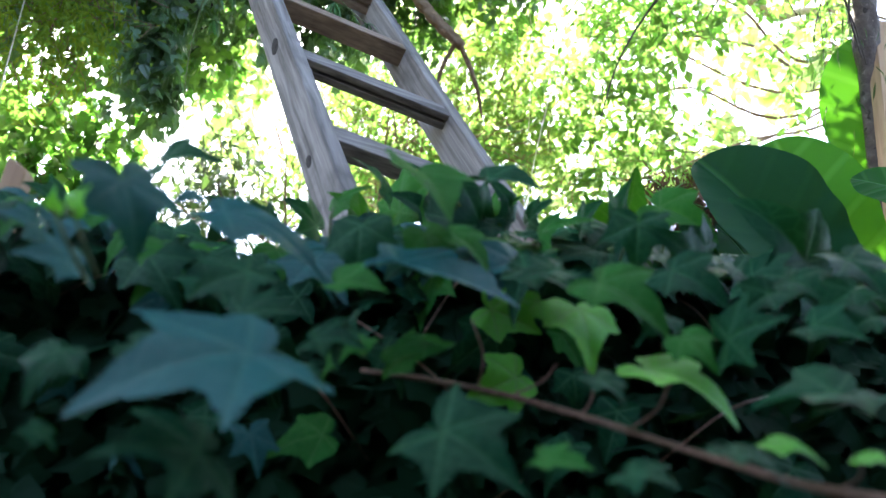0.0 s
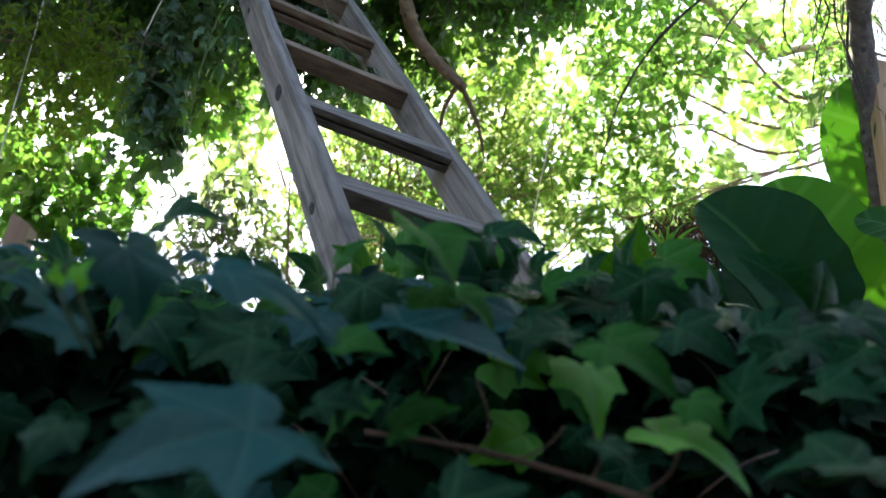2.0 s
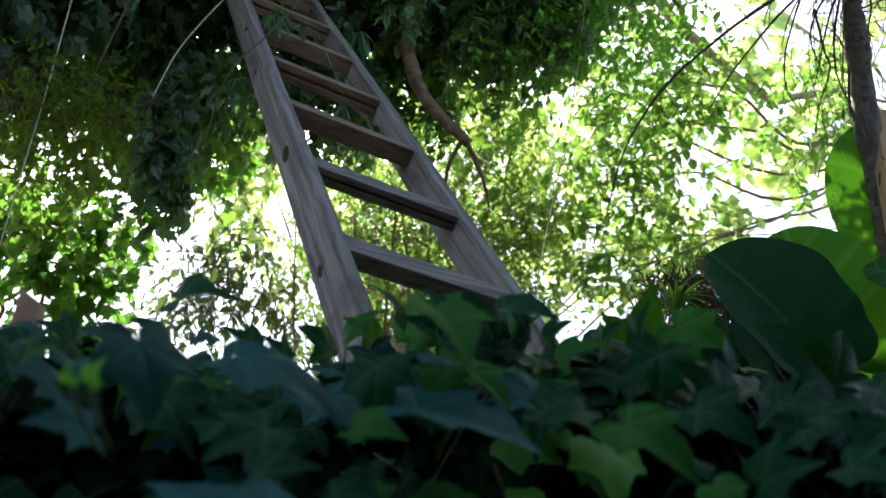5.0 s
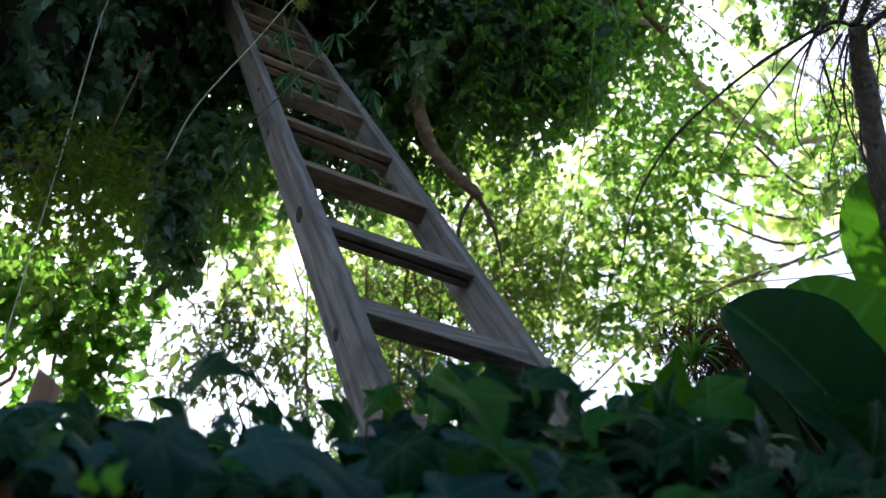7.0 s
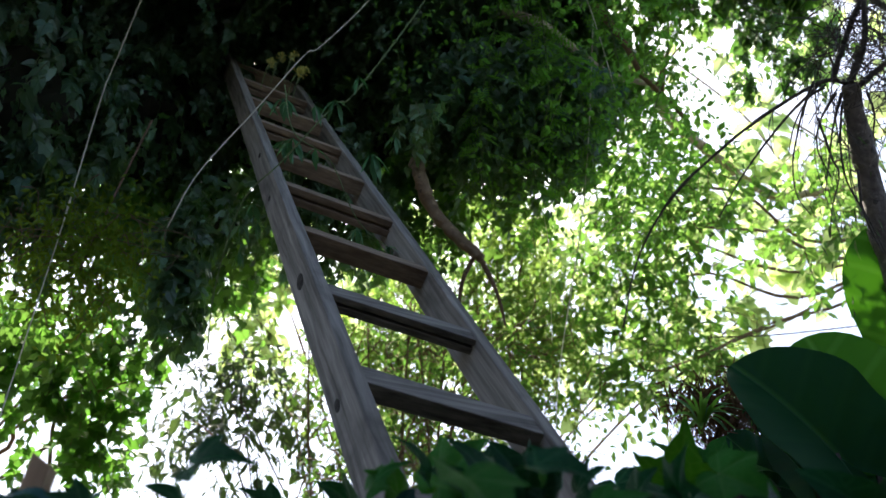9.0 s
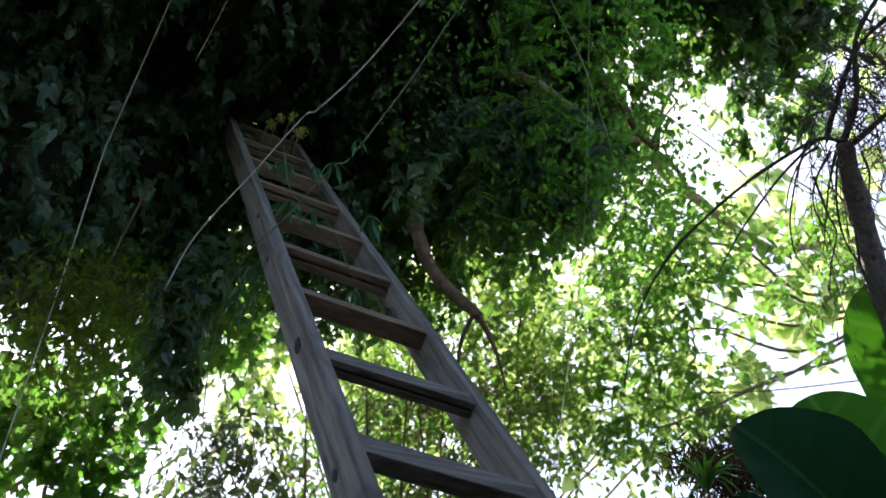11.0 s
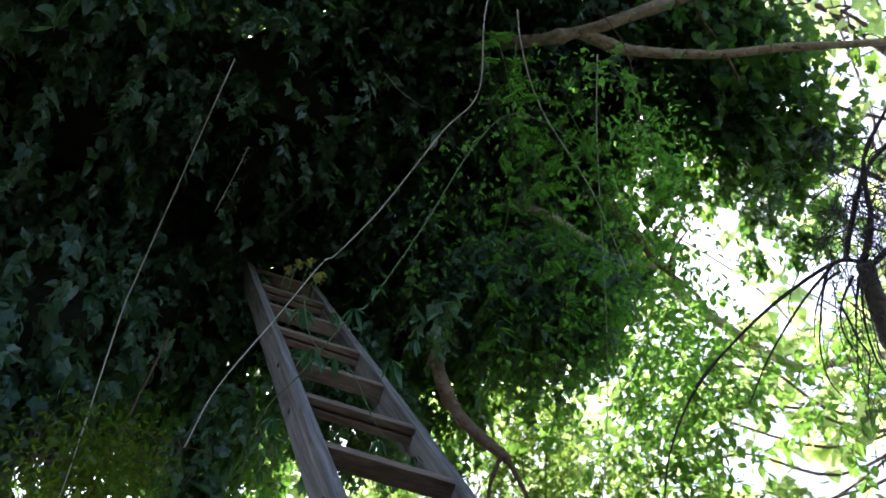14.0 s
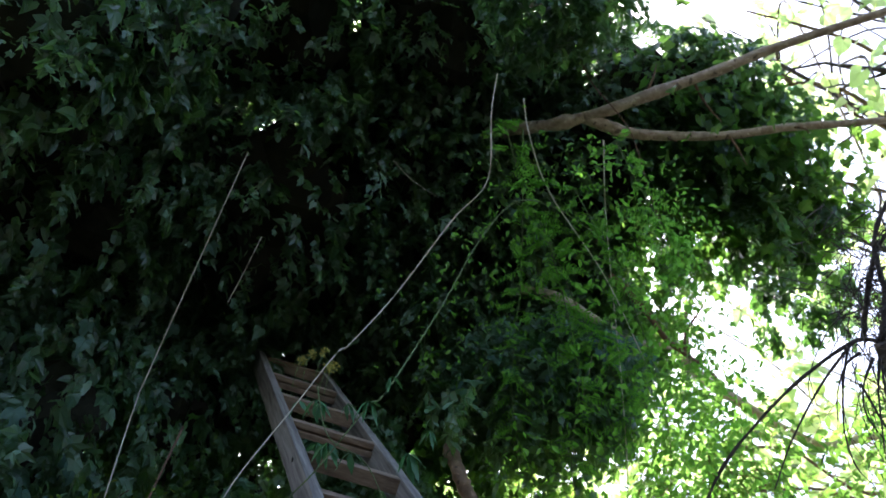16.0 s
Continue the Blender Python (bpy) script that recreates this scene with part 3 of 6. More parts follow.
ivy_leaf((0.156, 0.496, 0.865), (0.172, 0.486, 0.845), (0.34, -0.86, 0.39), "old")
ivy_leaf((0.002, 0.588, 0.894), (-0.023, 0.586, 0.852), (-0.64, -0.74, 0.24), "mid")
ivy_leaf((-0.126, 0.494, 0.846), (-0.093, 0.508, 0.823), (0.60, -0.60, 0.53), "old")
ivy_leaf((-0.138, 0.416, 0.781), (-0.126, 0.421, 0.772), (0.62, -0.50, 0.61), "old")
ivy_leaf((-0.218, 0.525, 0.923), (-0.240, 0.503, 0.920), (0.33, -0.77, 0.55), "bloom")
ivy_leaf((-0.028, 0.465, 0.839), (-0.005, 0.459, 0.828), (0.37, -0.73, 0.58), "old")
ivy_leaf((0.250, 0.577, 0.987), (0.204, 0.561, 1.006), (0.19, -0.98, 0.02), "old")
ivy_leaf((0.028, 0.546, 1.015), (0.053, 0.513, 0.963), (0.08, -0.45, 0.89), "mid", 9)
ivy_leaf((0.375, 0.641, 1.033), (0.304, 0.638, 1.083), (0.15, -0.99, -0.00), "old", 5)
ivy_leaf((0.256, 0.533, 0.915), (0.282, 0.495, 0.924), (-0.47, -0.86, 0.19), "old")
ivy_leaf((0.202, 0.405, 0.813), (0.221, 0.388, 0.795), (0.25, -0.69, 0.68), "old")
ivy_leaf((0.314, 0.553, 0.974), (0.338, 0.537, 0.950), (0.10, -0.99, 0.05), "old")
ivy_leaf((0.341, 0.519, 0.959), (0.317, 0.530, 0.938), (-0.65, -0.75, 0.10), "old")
ivy_leaf((0.368, 0.583, 1.003), (0.386, 0.559, 0.977), (0.05, -1.00, 0.06), "old")
ivy_leaf((0.293, 0.546, 0.959), (0.270, 0.554, 0.936), (-0.68, -0.73, 0.04), "old")
ivy_leaf((0.344, 0.503, 0.935), (0.322, 0.512, 0.915), (-0.67, -0.73, 0.11), "old")
ivy_leaf((0.293, 0.438, 0.861), (0.259, 0.438, 0.844), (-0.53, -0.38, 0.76), "old")
ivy_leaf((0.029, 0.553, 0.872), (0.069, 0.537, 0.886), (-0.33, -0.78, 0.54), "mid")
ivy_leaf((-0.025, 0.539, 0.876), (0.010, 0.532, 0.872), (0.09, -0.80, 0.60), "old")
ivy_leaf((-0.018, 0.556, 0.924), (0.019, 0.540, 0.916), (0.09, -0.84, 0.54), "mid")
ivy_leaf((0.139, 0.556, 0.957), (0.105, 0.547, 0.940), (-0.40, -0.79, 0.47), "old")
ivy_leaf((0.210, 0.527, 0.923), (0.185, 0.522, 0.894), (-0.59, -0.79, -0.13), "old")
ivy_leaf((-0.341, 0.726, 1.014), (-0.352, 0.711, 0.965), (-0.30, -0.95, 0.14), "old")
ivy_leaf((-0.355, 0.693, 0.986), (-0.312, 0.699, 0.949), (0.72, -0.52, 0.47), "old")
ivy_leaf((-0.337, 0.703, 0.979), (-0.343, 0.687, 0.936), (-0.30, -0.94, 0.14), "old")
ivy_leaf((-0.310, 0.637, 0.979), (-0.319, 0.622, 0.939), (-0.25, -0.96, 0.15), "old")
ivy_leaf((-0.310, 0.596, 0.963), (-0.282, 0.606, 0.938), (0.73, -0.54, 0.42), "old")
ivy_leaf((-0.332, 0.608, 0.960), (-0.302, 0.611, 0.925), (0.82, -0.44, 0.37), "old")
ivy_leaf((-0.286, 0.627, 0.973), (-0.294, 0.624, 0.934), (-0.36, -0.93, -0.00), "mid")
ivy_leaf((-0.027, 0.792, 1.079), (-0.063, 0.764, 1.091), (0.44, -0.82, 0.38), "mid")
ivy_leaf((0.012, 0.788, 1.091), (0.058, 0.749, 1.130), (-0.58, -0.79, 0.21), "mid")
ivy_leaf((0.059, 0.801, 1.108), (0.025, 0.772, 1.131), (0.53, -0.82, 0.23), "old")
ivy_leaf((0.112, 0.799, 1.098), (0.141, 0.763, 1.121), (-0.65, -0.72, 0.23), "mid")
ivy_leaf((0.089, 0.799, 1.104), (0.103, 0.764, 1.133), (-0.78, -0.63, 0.01), "old")
ivy_leaf((-0.069, 0.776, 1.057), (-0.103, 0.746, 1.069), (0.48, -0.79, 0.40), "old")
ivy_leaf((0.047, 0.770, 1.077), (-0.001, 0.745, 1.091), (0.33, -0.87, 0.39), "old")
ivy_leaf((0.148, 0.772, 1.095), (0.170, 0.740, 1.109), (-0.65, -0.72, 0.26), "old")
ivy_leaf((-0.140, 0.751, 1.037), (-0.170, 0.720, 1.048), (0.52, -0.74, 0.42), "old")
ivy_leaf((-0.211, 0.716, 1.026), (-0.240, 0.683, 1.031), (0.47, -0.74, 0.48), "old")
ivy_leaf((-0.285, 0.696, 1.007), (-0.309, 0.662, 1.010), (0.49, -0.71, 0.51), "old")
ivy_leaf((0.230, 0.713, 1.081), (0.229, 0.677, 1.114), (-0.91, -0.40, -0.11), "old")
ivy_leaf((0.198, 0.743, 1.085), (0.211, 0.710, 1.102), (-0.78, -0.60, 0.17), "old")
ivy_leaf((0.190, 0.779, 1.084), (0.223, 0.721, 1.045), (0.00, -0.70, 0.70), "old")
ivy_leaf((0.245, 0.762, 1.091), (0.197, 0.728, 1.044), (0.20, -0.70, 0.70), "old")
ivy_leaf((0.161, 0.768, 1.072), (0.184, 0.717, 1.025), (-0.20, -0.70, 0.70), "old")
ivy_leaf((0.227, 0.784, 1.104), (0.249, 0.732, 1.053), (0.00, -0.60, 0.80), "old")
ivy_leaf((0.257, 0.723, 1.069), (0.217, 0.688, 1.020), (0.20, -0.80, 0.60), "old")
ivy_leaf((0.260, 0.880, 1.126), (0.272, 0.831, 1.073), (-0.40, -0.80, 0.50), "old")
ivy_leaf((0.319, 0.864, 1.122), (0.281, 0.830, 1.067), (0.40, -0.80, 0.50), "old")
ivy_leaf((0.212, 0.883, 1.146), (0.229, 0.835, 1.092), (-0.40, -0.80, 0.50), "old")
ivy_leaf((0.357, 0.851, 1.119), (0.356, 0.803, 1.066), (-0.30, -0.80, 0.50), "old")
ivy_leaf((0.289, 0.876, 1.115), (0.282, 0.832, 1.062), (-0.10, -0.80, 0.50), "old")
ivy_leaf((0.341, 0.861, 1.110), (0.313, 0.823, 1.057), (0.20, -0.80, 0.50), "old")
ivy_leaf((0.239, 0.891, 1.113), (0.217, 0.850, 1.059), (0.20, -0.80, 0.50), "old")

# the runner along the front of the bank, with its leaf stalks
limb("runner", [(0.005, 0.613, 0.877), (0.056, 0.593, 0.872), (0.103, 0.570, 0.864), (0.161, 0.541, 0.849), (0.217, 0.495, 0.827), (0.253, 0.438, 0.807), (0.278, 0.390, 0.797)],
     0.0020, 0.0028, STEM_BROWN, bank, 7, 8, 0.2)
for a, b in (((0.112, 0.566, 0.862), (0.140, 0.548, 0.885)), ((0.158, 0.543, 0.850), (0.155, 0.526, 0.877)), ((0.184, 0.523, 0.841), (0.190, 0.466, 0.859)),
             ((0.226, 0.485, 0.823), (0.231, 0.424, 0.825)), ((0.262, 0.42, 0.803), (0.257, 0.388, 0.814)), ((0.09, 0.575, 0.866), (0.08, 0.57, 0.915))):
    mid = [(p + q) / 2 for p, q in zip(a, b)]
    mid[0] += 0.006
    limb("stalk", [a, mid, b], 0.0011, 0.0008, STEM_BROWN, bank, 5, 5, 0.1)
for a, b in (((-0.135, 0.43, 0.865), (-0.148, 0.406, 0.892)), ((-0.140, 0.43, 0.862), (-0.156, 0.403, 0.889)), ((0.223, 0.69, 1.03), (0.223, 0.666, 1.064)),
             ((-0.048, 0.72, 1.02), (-0.048, 0.70, 1.044)), ((0.27, 0.71, 1.05), (0.265, 0.705, 1.099)), ((0.04, 0.78, 1.04), (0.043, 0.752, 1.082)), ((-0.2, 0.66, 0.99), (-0.181, 0.633, 1.029))):
    mid = [(p + q) / 2 for p, q in zip(a, b)]
    mid[1] -= 0.006
    limb("stalk", [a, mid, b], 0.0012, 0.0009, STEM_GREEN, bank, 5, 5, 0.1)


def crest(x):
    """The height of the bank's ivy along its length."""
    return 1.108 + 0.018 * math.tanh(4 * x) - 0.032 * math.exp(-((x + 0.16) / 0.11) ** 2) + 0.012 * min(1.0, max(0.0, (x - 0.22) / 0.15)) + 0.02 * noise.noise(Vector((x * 6, 0.3, 0)))


def bank_point(r, deep=0.0):
    """A place on the ivy's face, and its outward direction. deep: how far in."""
    x = r.uniform(-1.6, 1.6) if r.random() < 0.35 else r.uniform(-0.62, 0.75)
    s = r.random()
    if s < 0.62:
        f = r.random() ** 0.62
        y = 0.53 + 0.20 * f + 0.02 * noise.noise(Vector((x * 8, f * 4, 2)))
        z = 0.52 + f * (crest(x) - 0.56)
        out = Vector((r.uniform(-0.4, 0.4), -0.9, 0.25 + 0.3 * f))
    else:
        f = (s - 0.62) / 0.38
        y = 0.72 + 0.5 * f
        z = crest(x) - 0.03 - 0.10 * f * f
        out = Vector((r.uniform(-0.5, 0.5), -0.5 + 0.4 * f, 0.75))
    p = Vector((x, y, z)) + Vector((0, 1, -0.3)) * deep
    return p, out.normalized()


def fill_bank():
    r = random.Random(5)
    made = 0
    for _ in range(115):
        # the crest: leaves spilling outwards over the edge
        x = r.uniform(-0.60, 0.75)
        f = r.random()
        if x > 0.22 and r.random() < 0.5:
            continue
        p = Vector((x, 0.62 + 0.16 * f, crest(x) - 0.130 + 0.085 * f + r.uniform(-0.012, 0.006)))
        down = Vector((r.uniform(-0.9, 0.9), -0.5, -0.5 + r.uniform(-0.2, 0.35)))
        facing = Vector((r.uniform(-0.4, 0.4), -0.72 + r.uniform(-0.2, 0.3), 0.70 if x < 0.15 else 0.5))
        # Light from the left put into the choice: sheen-blue leaves left, dark ones right.
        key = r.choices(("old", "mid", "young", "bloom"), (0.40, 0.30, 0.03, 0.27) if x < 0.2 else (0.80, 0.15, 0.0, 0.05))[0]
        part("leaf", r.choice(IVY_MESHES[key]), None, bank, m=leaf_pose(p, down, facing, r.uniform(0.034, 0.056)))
    for _ in range(40):
        # leaves lying flat behind the crest
        x = r.uniform(0.05, 0.34)
        p = Vector((x, r.uniform(0.72, 0.88), crest(x) - r.uniform(0.045, 0.085)))
        part("leaf", r.choice(IVY_MESHES["old"]), None, bank, m=leaf_pose(p, Vector((r.uniform(-1, 1), -0.5, -0.25)), Vector((r.uniform(-0.3, 0.3), -0.55, 0.8)), r.uniform(0.04, 0.058)))
    while made < 235:
        p, out = bank_point(r, r.uniform(0.02, 0.10))
        if not (-0.7 < p.x < 0.8) or (p.x > 0.2 and r.random() < 0.8):
            continue
        down = Vector((r.uniform(-0.8, 0.8), -0.15, -0.75 + r.uniform(-0.2, 0.7)))
        facing = out + Vector((r.uniform(-0.5, 0.5), r.uniform(-0.3, 0.3), r.uniform(-0.3, 0.5)))
        size = r.uniform(0.028, 0.055)
        # More sheen-coloured leaves on the side meant to look lit.
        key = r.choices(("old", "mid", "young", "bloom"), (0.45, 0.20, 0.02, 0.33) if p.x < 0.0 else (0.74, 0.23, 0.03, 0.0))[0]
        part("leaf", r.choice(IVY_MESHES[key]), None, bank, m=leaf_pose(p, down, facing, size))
        made += 1
    # Leaves coloured near black so the depth of the bank looks shaded.
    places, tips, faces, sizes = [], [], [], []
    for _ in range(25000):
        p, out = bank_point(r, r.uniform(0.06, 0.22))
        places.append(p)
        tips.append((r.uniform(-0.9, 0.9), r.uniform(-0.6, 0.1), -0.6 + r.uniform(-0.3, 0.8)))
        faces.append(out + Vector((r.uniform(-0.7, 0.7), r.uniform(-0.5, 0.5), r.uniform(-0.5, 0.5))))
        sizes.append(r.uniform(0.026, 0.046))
    ob = part("undergrowth", leaf_mass("undergrowth", [lobed_leaf(IVY_SMALL, 1, 0.15, 0.05, i) for i in range(4)], places, tips, faces, sizes), IVY_DEEP_SHADE, bank)
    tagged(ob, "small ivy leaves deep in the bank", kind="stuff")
    pieces = []
    for _ in range(150):
        p, out = bank_point(r, r.uniform(0.04, 0.16))
        q = p + Vector((r.uniform(-0.16, 0.16), r.uniform(-0.03, 0.03), r.uniform(-0.14, 0.04)))
        mid = (p + q) / 2 + Vector((0, -0.02, 0.01))
        pieces.append(tube([p, mid, q], 0.0013, 0.001, 5, 4))
    ob = part("stem", mesh_of("stem", *joined(pieces), smooth=True), STEM_BROWN, bank)
    tagged(ob, "thin brown ivy stems", kind="stuff")


fill_bank()


# ---- the ivy-covered tree overhead ----
tree = thing("ivy_covered_tree", (-2.75, 3.3, 0.9), "large tree smothered in dark hanging ivy", "tree")
limb("trunk", [(-2.75, 3.3, 0.85), (-2.6, 3.1, 2.0), (-2.2, 2.8, 3.2), (-1.5, 2.4, 4.1), (-0.8, 2.0, 4.7)], 0.20, 0.12, BARK_BROWN, tree, 14, 8, 0.3)
limb("limb", [(-1.5, 2.4, 4.1), (-0.8, 2.2, 4.6), (-0.15, 1.9, 4.45), (0.20, 1.60, 4.0), (0.39, 1.54, 3.98), (0.85, 1.40, 4.07), (1.20, 1.27, 4.12), (1.75, 1.08, 4.16), (2.6, 0.8, 4.35)],
     0.031, 0.014, BARK_PALE, tree, 12, 8, 0.3, 0.35, "pale forking limb with dark stubs")
limb("limb", [(0.37, 1.545, 3.98), (0.55, 1.60, 3.955), (0.73, 1.63, 3.98), (1.00, 1.64, 4.01), (1.27, 1.62, 4.05), (1.68, 1.61, 4.10), (2.5, 1.6, 4.3)],
     0.025, 0.013, BARK_PALE, tree, 12, 8, 0.3, 0.35)
limb("limb", [(-0.4, 1.9, 5.0), (0.0, 1.45, 4.62), (0.16, 1.26, 4.56), (0.56, 1.23, 4.53), (0.94, 1.12, 4.48), (1.5, 0.9, 4.6)], 0.030, 0.016, BARK_PALE, tree, 9, 8, 0.2, 0.2)
limb("limb", [(-0.148, 2.215, 2.758), (-0.111, 2.027, 2.518), (-0.07, 2.039, 2.426), (0.006, 2.047, 2.335), (0.104, 2.046, 2.246)],
     0.026, 0.016, BARK_BROWN, tree, 10, 8, 0.4, 0.6, "bare brown limb with a broken end below the ivy")
limb("limb", [(0.085, 2.045, 2.262), (0.052, 2.092, 2.181), (0.056, 2.147, 2.093), (0.109, 2.194, 2.005)], 0.008, 0.003, BARK_BROWN, tree, 7, 6, 0.3, 0.3)
limb("limb", [(0.098, 2.046, 2.252), (0.163, 2.101, 2.158), (0.198, 2.151, 2.071)], 0.009, 0.003, BARK_BROWN, tree, 7, 6, 0.3, 0.3)
limb("limb", [(-0.02, 2.04, 2.37), (0.04, 2.16, 2.40), (0.13, 2.25, 2.37)], 0.006, 0.002, BARK_DARK, tree, 6, 6, 0.3, 0.3)
limb("limb", [(-0.1, 2.6, 4.1), (0.16, 2.28, 3.72), (0.30, 2.18, 3.54), (0.43, 2.23, 3.48), (0.60, 2.30, 3.42), (0.81, 2.45, 3.55)], 0.024, 0.012, BARK_PALE, tree, 9, 8, 0.2, 0.2)

limb("limb", [(0.5, 2.3, 4.4), (0.54, 2.39, 4.10), (0.79, 2.75, 4.16), (0.96, 2.97, 4.19), (1.24, 3.38, 4.28), (1.56, 3.72, 4.41), (1.94, 4.05, 4.48), (2.22, 4.19, 4.48), (2.42, 4.18, 4.53), (2.83, 4.23, 4.69)],
     0.040, 0.026, BARK_PALE, tree, 10, 8, 0.25, 0.3, "long weathered limb reaching out of the ivy")
limb("limb", [(0.54, 2.25, 3.80), (0.65, 2.25, 3.58), (0.74, 2.33, 3.48), (0.83, 2.40, 3.46), (1.02, 2.62, 3.54)], 0.016, 0.008, BARK_BROWN, tree, 8, 8, 0.25, 0.3)
limb("limb", [(0.83, 2.40, 3.46), (0.84, 2.33, 3.52), (0.92, 2.26, 3.62)], 0.007, 0.003, BARK_BROWN, tree, 6, 6, 0.25, 0.3)
limb("limb", [(1.09, 3.10, 4.18), (1.11, 3.00, 4.40), (1.17, 2.95, 4.54)], 0.016, 0.008, BARK_BROWN, tree, 7, 6, 0.25, 0.3)

# clumps of ivy: centre, size; the crown hangs like a deep umbrella
CLUMPS = [
    # First three, and (3.0, 0.6, 4.2): unseen, added to block overhead light.
    (1.0, 0.45, 5.2, 0.75), (1.6, -0.3, 4.8, 0.9), (0.55, -0.25, 5.5, 0.7),
    (-1.05, 2.05, 3.95, 0.80), (-1.75, 1.45, 3.45, 0.75), (-0.25, 2.20, 4.30, 0.75), (0.05, 2.75, 3.66, 0.50), (0.80, 1.85, 4.75, 0.48),
    (-1.75, 2.10, 2.70, 0.60), (-0.55, 2.95, 3.68, 0.55), (0.50, 2.10, 4.45, 0.50),
    (-1.45, 2.55, 3.15, 0.50), (-1.25, 3.10, 3.05, 0.45), (0.42, 2.75, 3.50, 0.30), (-0.45, 1.80, 4.55, 0.60),
    (-2.30, 1.70, 2.70, 0.65), (-1.00, 2.85, 3.50, 0.50), (-1.0, 1.2, 4.3, 0.7), (0.05, 1.65, 4.80, 0.50), (-0.20, 3.15, 3.22, 0.30),
    (-1.25, 2.70, 4.20, 0.75), (-0.70, 3.20, 4.25, 0.65), (0.0, 2.85, 4.40, 0.50), (-2.25, 2.25, 3.60, 0.80),
    (3.0, 0.6, 4.2, 0.8), (-0.35, 1.15, 5.0, 0.7), (0.42, 2.50, 4.12, 0.36), (0.66, 2.78, 3.92, 0.24),
    (-2.15, 1.70, 5.05, 0.70), (-1.65, 2.10, 5.10, 0.60), (-0.58, 3.04, 4.85, 0.60), (1.20, 2.22, 4.52, 0.28), (1.33, 1.99, 4.66, 0.28), (1.05, 1.88, 4.81, 0.30), (-1.75, 1.20, 5.20, 0.70), (-0.45, 2.65, 2.80, 0.26), (-0.55, 2.51, 2.87, 0.26), (-1.74, 2.25, 3.46, 0.50), (-0.83, 2.41, 3.95, 0.50), (0.12, 2.61, 4.01, 0.45), (-1.24, 2.63, 3.45, 0.40),
    (-0.91, 2.28, 2.37, 0.12), (-0.90, 2.31, 2.22, 0.09), (-0.86, 2.38, 2.10, 0.07), (-0.87, 2.33, 2.50, 0.13), (-1.552, 2.203, 2.39, 0.30), (-1.687, 2.035, 2.484, 0.35),
    (0.42, 2.35, 3.05, 0.15), (0.33, 2.32, 3.24, 0.26), (0.18, 2.38, 3.05, 0.22), (0.47, 2.32, 3.28, 0.17), (0.08, 2.36, 3.22, 0.28), (0.36, 1.12, 4.06, 0.2), (0.17, 1.07, 3.99, 0.24), (-0.3, 1.35, 4.41, 0.5), (-1.52, 1.72, 3.91, 0.5), (1.3, 2.06, 4.27, 0.2), (1.42, 2.23, 4.1, 0.14), (1.04, 1.76, 4.64, 0.34), (1.54, 2.14, 4.11, 0.12), (0.99, 1.99, 4.41, 0.3), (-1.45, 0.89, 3.25, 0.45), (-1.32, 0.93, 3.54, 0.45),
    (0.27, 1.97, 4.9, 0.38), (0.22, 2.32, 4.71, 0.38), (0.52, 1.89, 5.03, 0.3),
    (-0.54, 2.84, 3.61, 0.25), (-0.23, 2.41, 3.65, 0.28), (0.14, 2.55, 4.19, 0.30), (-0.01, 2.53, 3.27, 0.22), (-0.76, 2.61, 3.93, 0.30), (-0.41, 2.29, 3.99, 0.32), (0.39, 2.71, 4.11, 0.24), (-0.14, 1.97, 4.11, 0.28),
    (1.23, 2.38, 4.08, 0.10), (1.35, 2.50, 3.94, 0.09), (1.34, 2.64, 3.82, 0.06), (1.45, 2.37, 3.99, 0.11), (1.54, 2.52, 3.83, 0.09), (1.12, 2.34, 4.15, 0.12), (1.63, 2.39, 3.89, 0.08), (0.93, 2.44, 4.14, 0.08),
]


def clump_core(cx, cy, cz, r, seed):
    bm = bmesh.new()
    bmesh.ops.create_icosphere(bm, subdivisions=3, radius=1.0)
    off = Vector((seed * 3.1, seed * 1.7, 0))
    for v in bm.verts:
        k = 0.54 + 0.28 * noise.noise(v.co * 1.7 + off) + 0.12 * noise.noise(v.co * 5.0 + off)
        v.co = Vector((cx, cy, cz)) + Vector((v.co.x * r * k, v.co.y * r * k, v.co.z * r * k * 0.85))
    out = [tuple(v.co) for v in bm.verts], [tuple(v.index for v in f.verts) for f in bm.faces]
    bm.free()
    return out


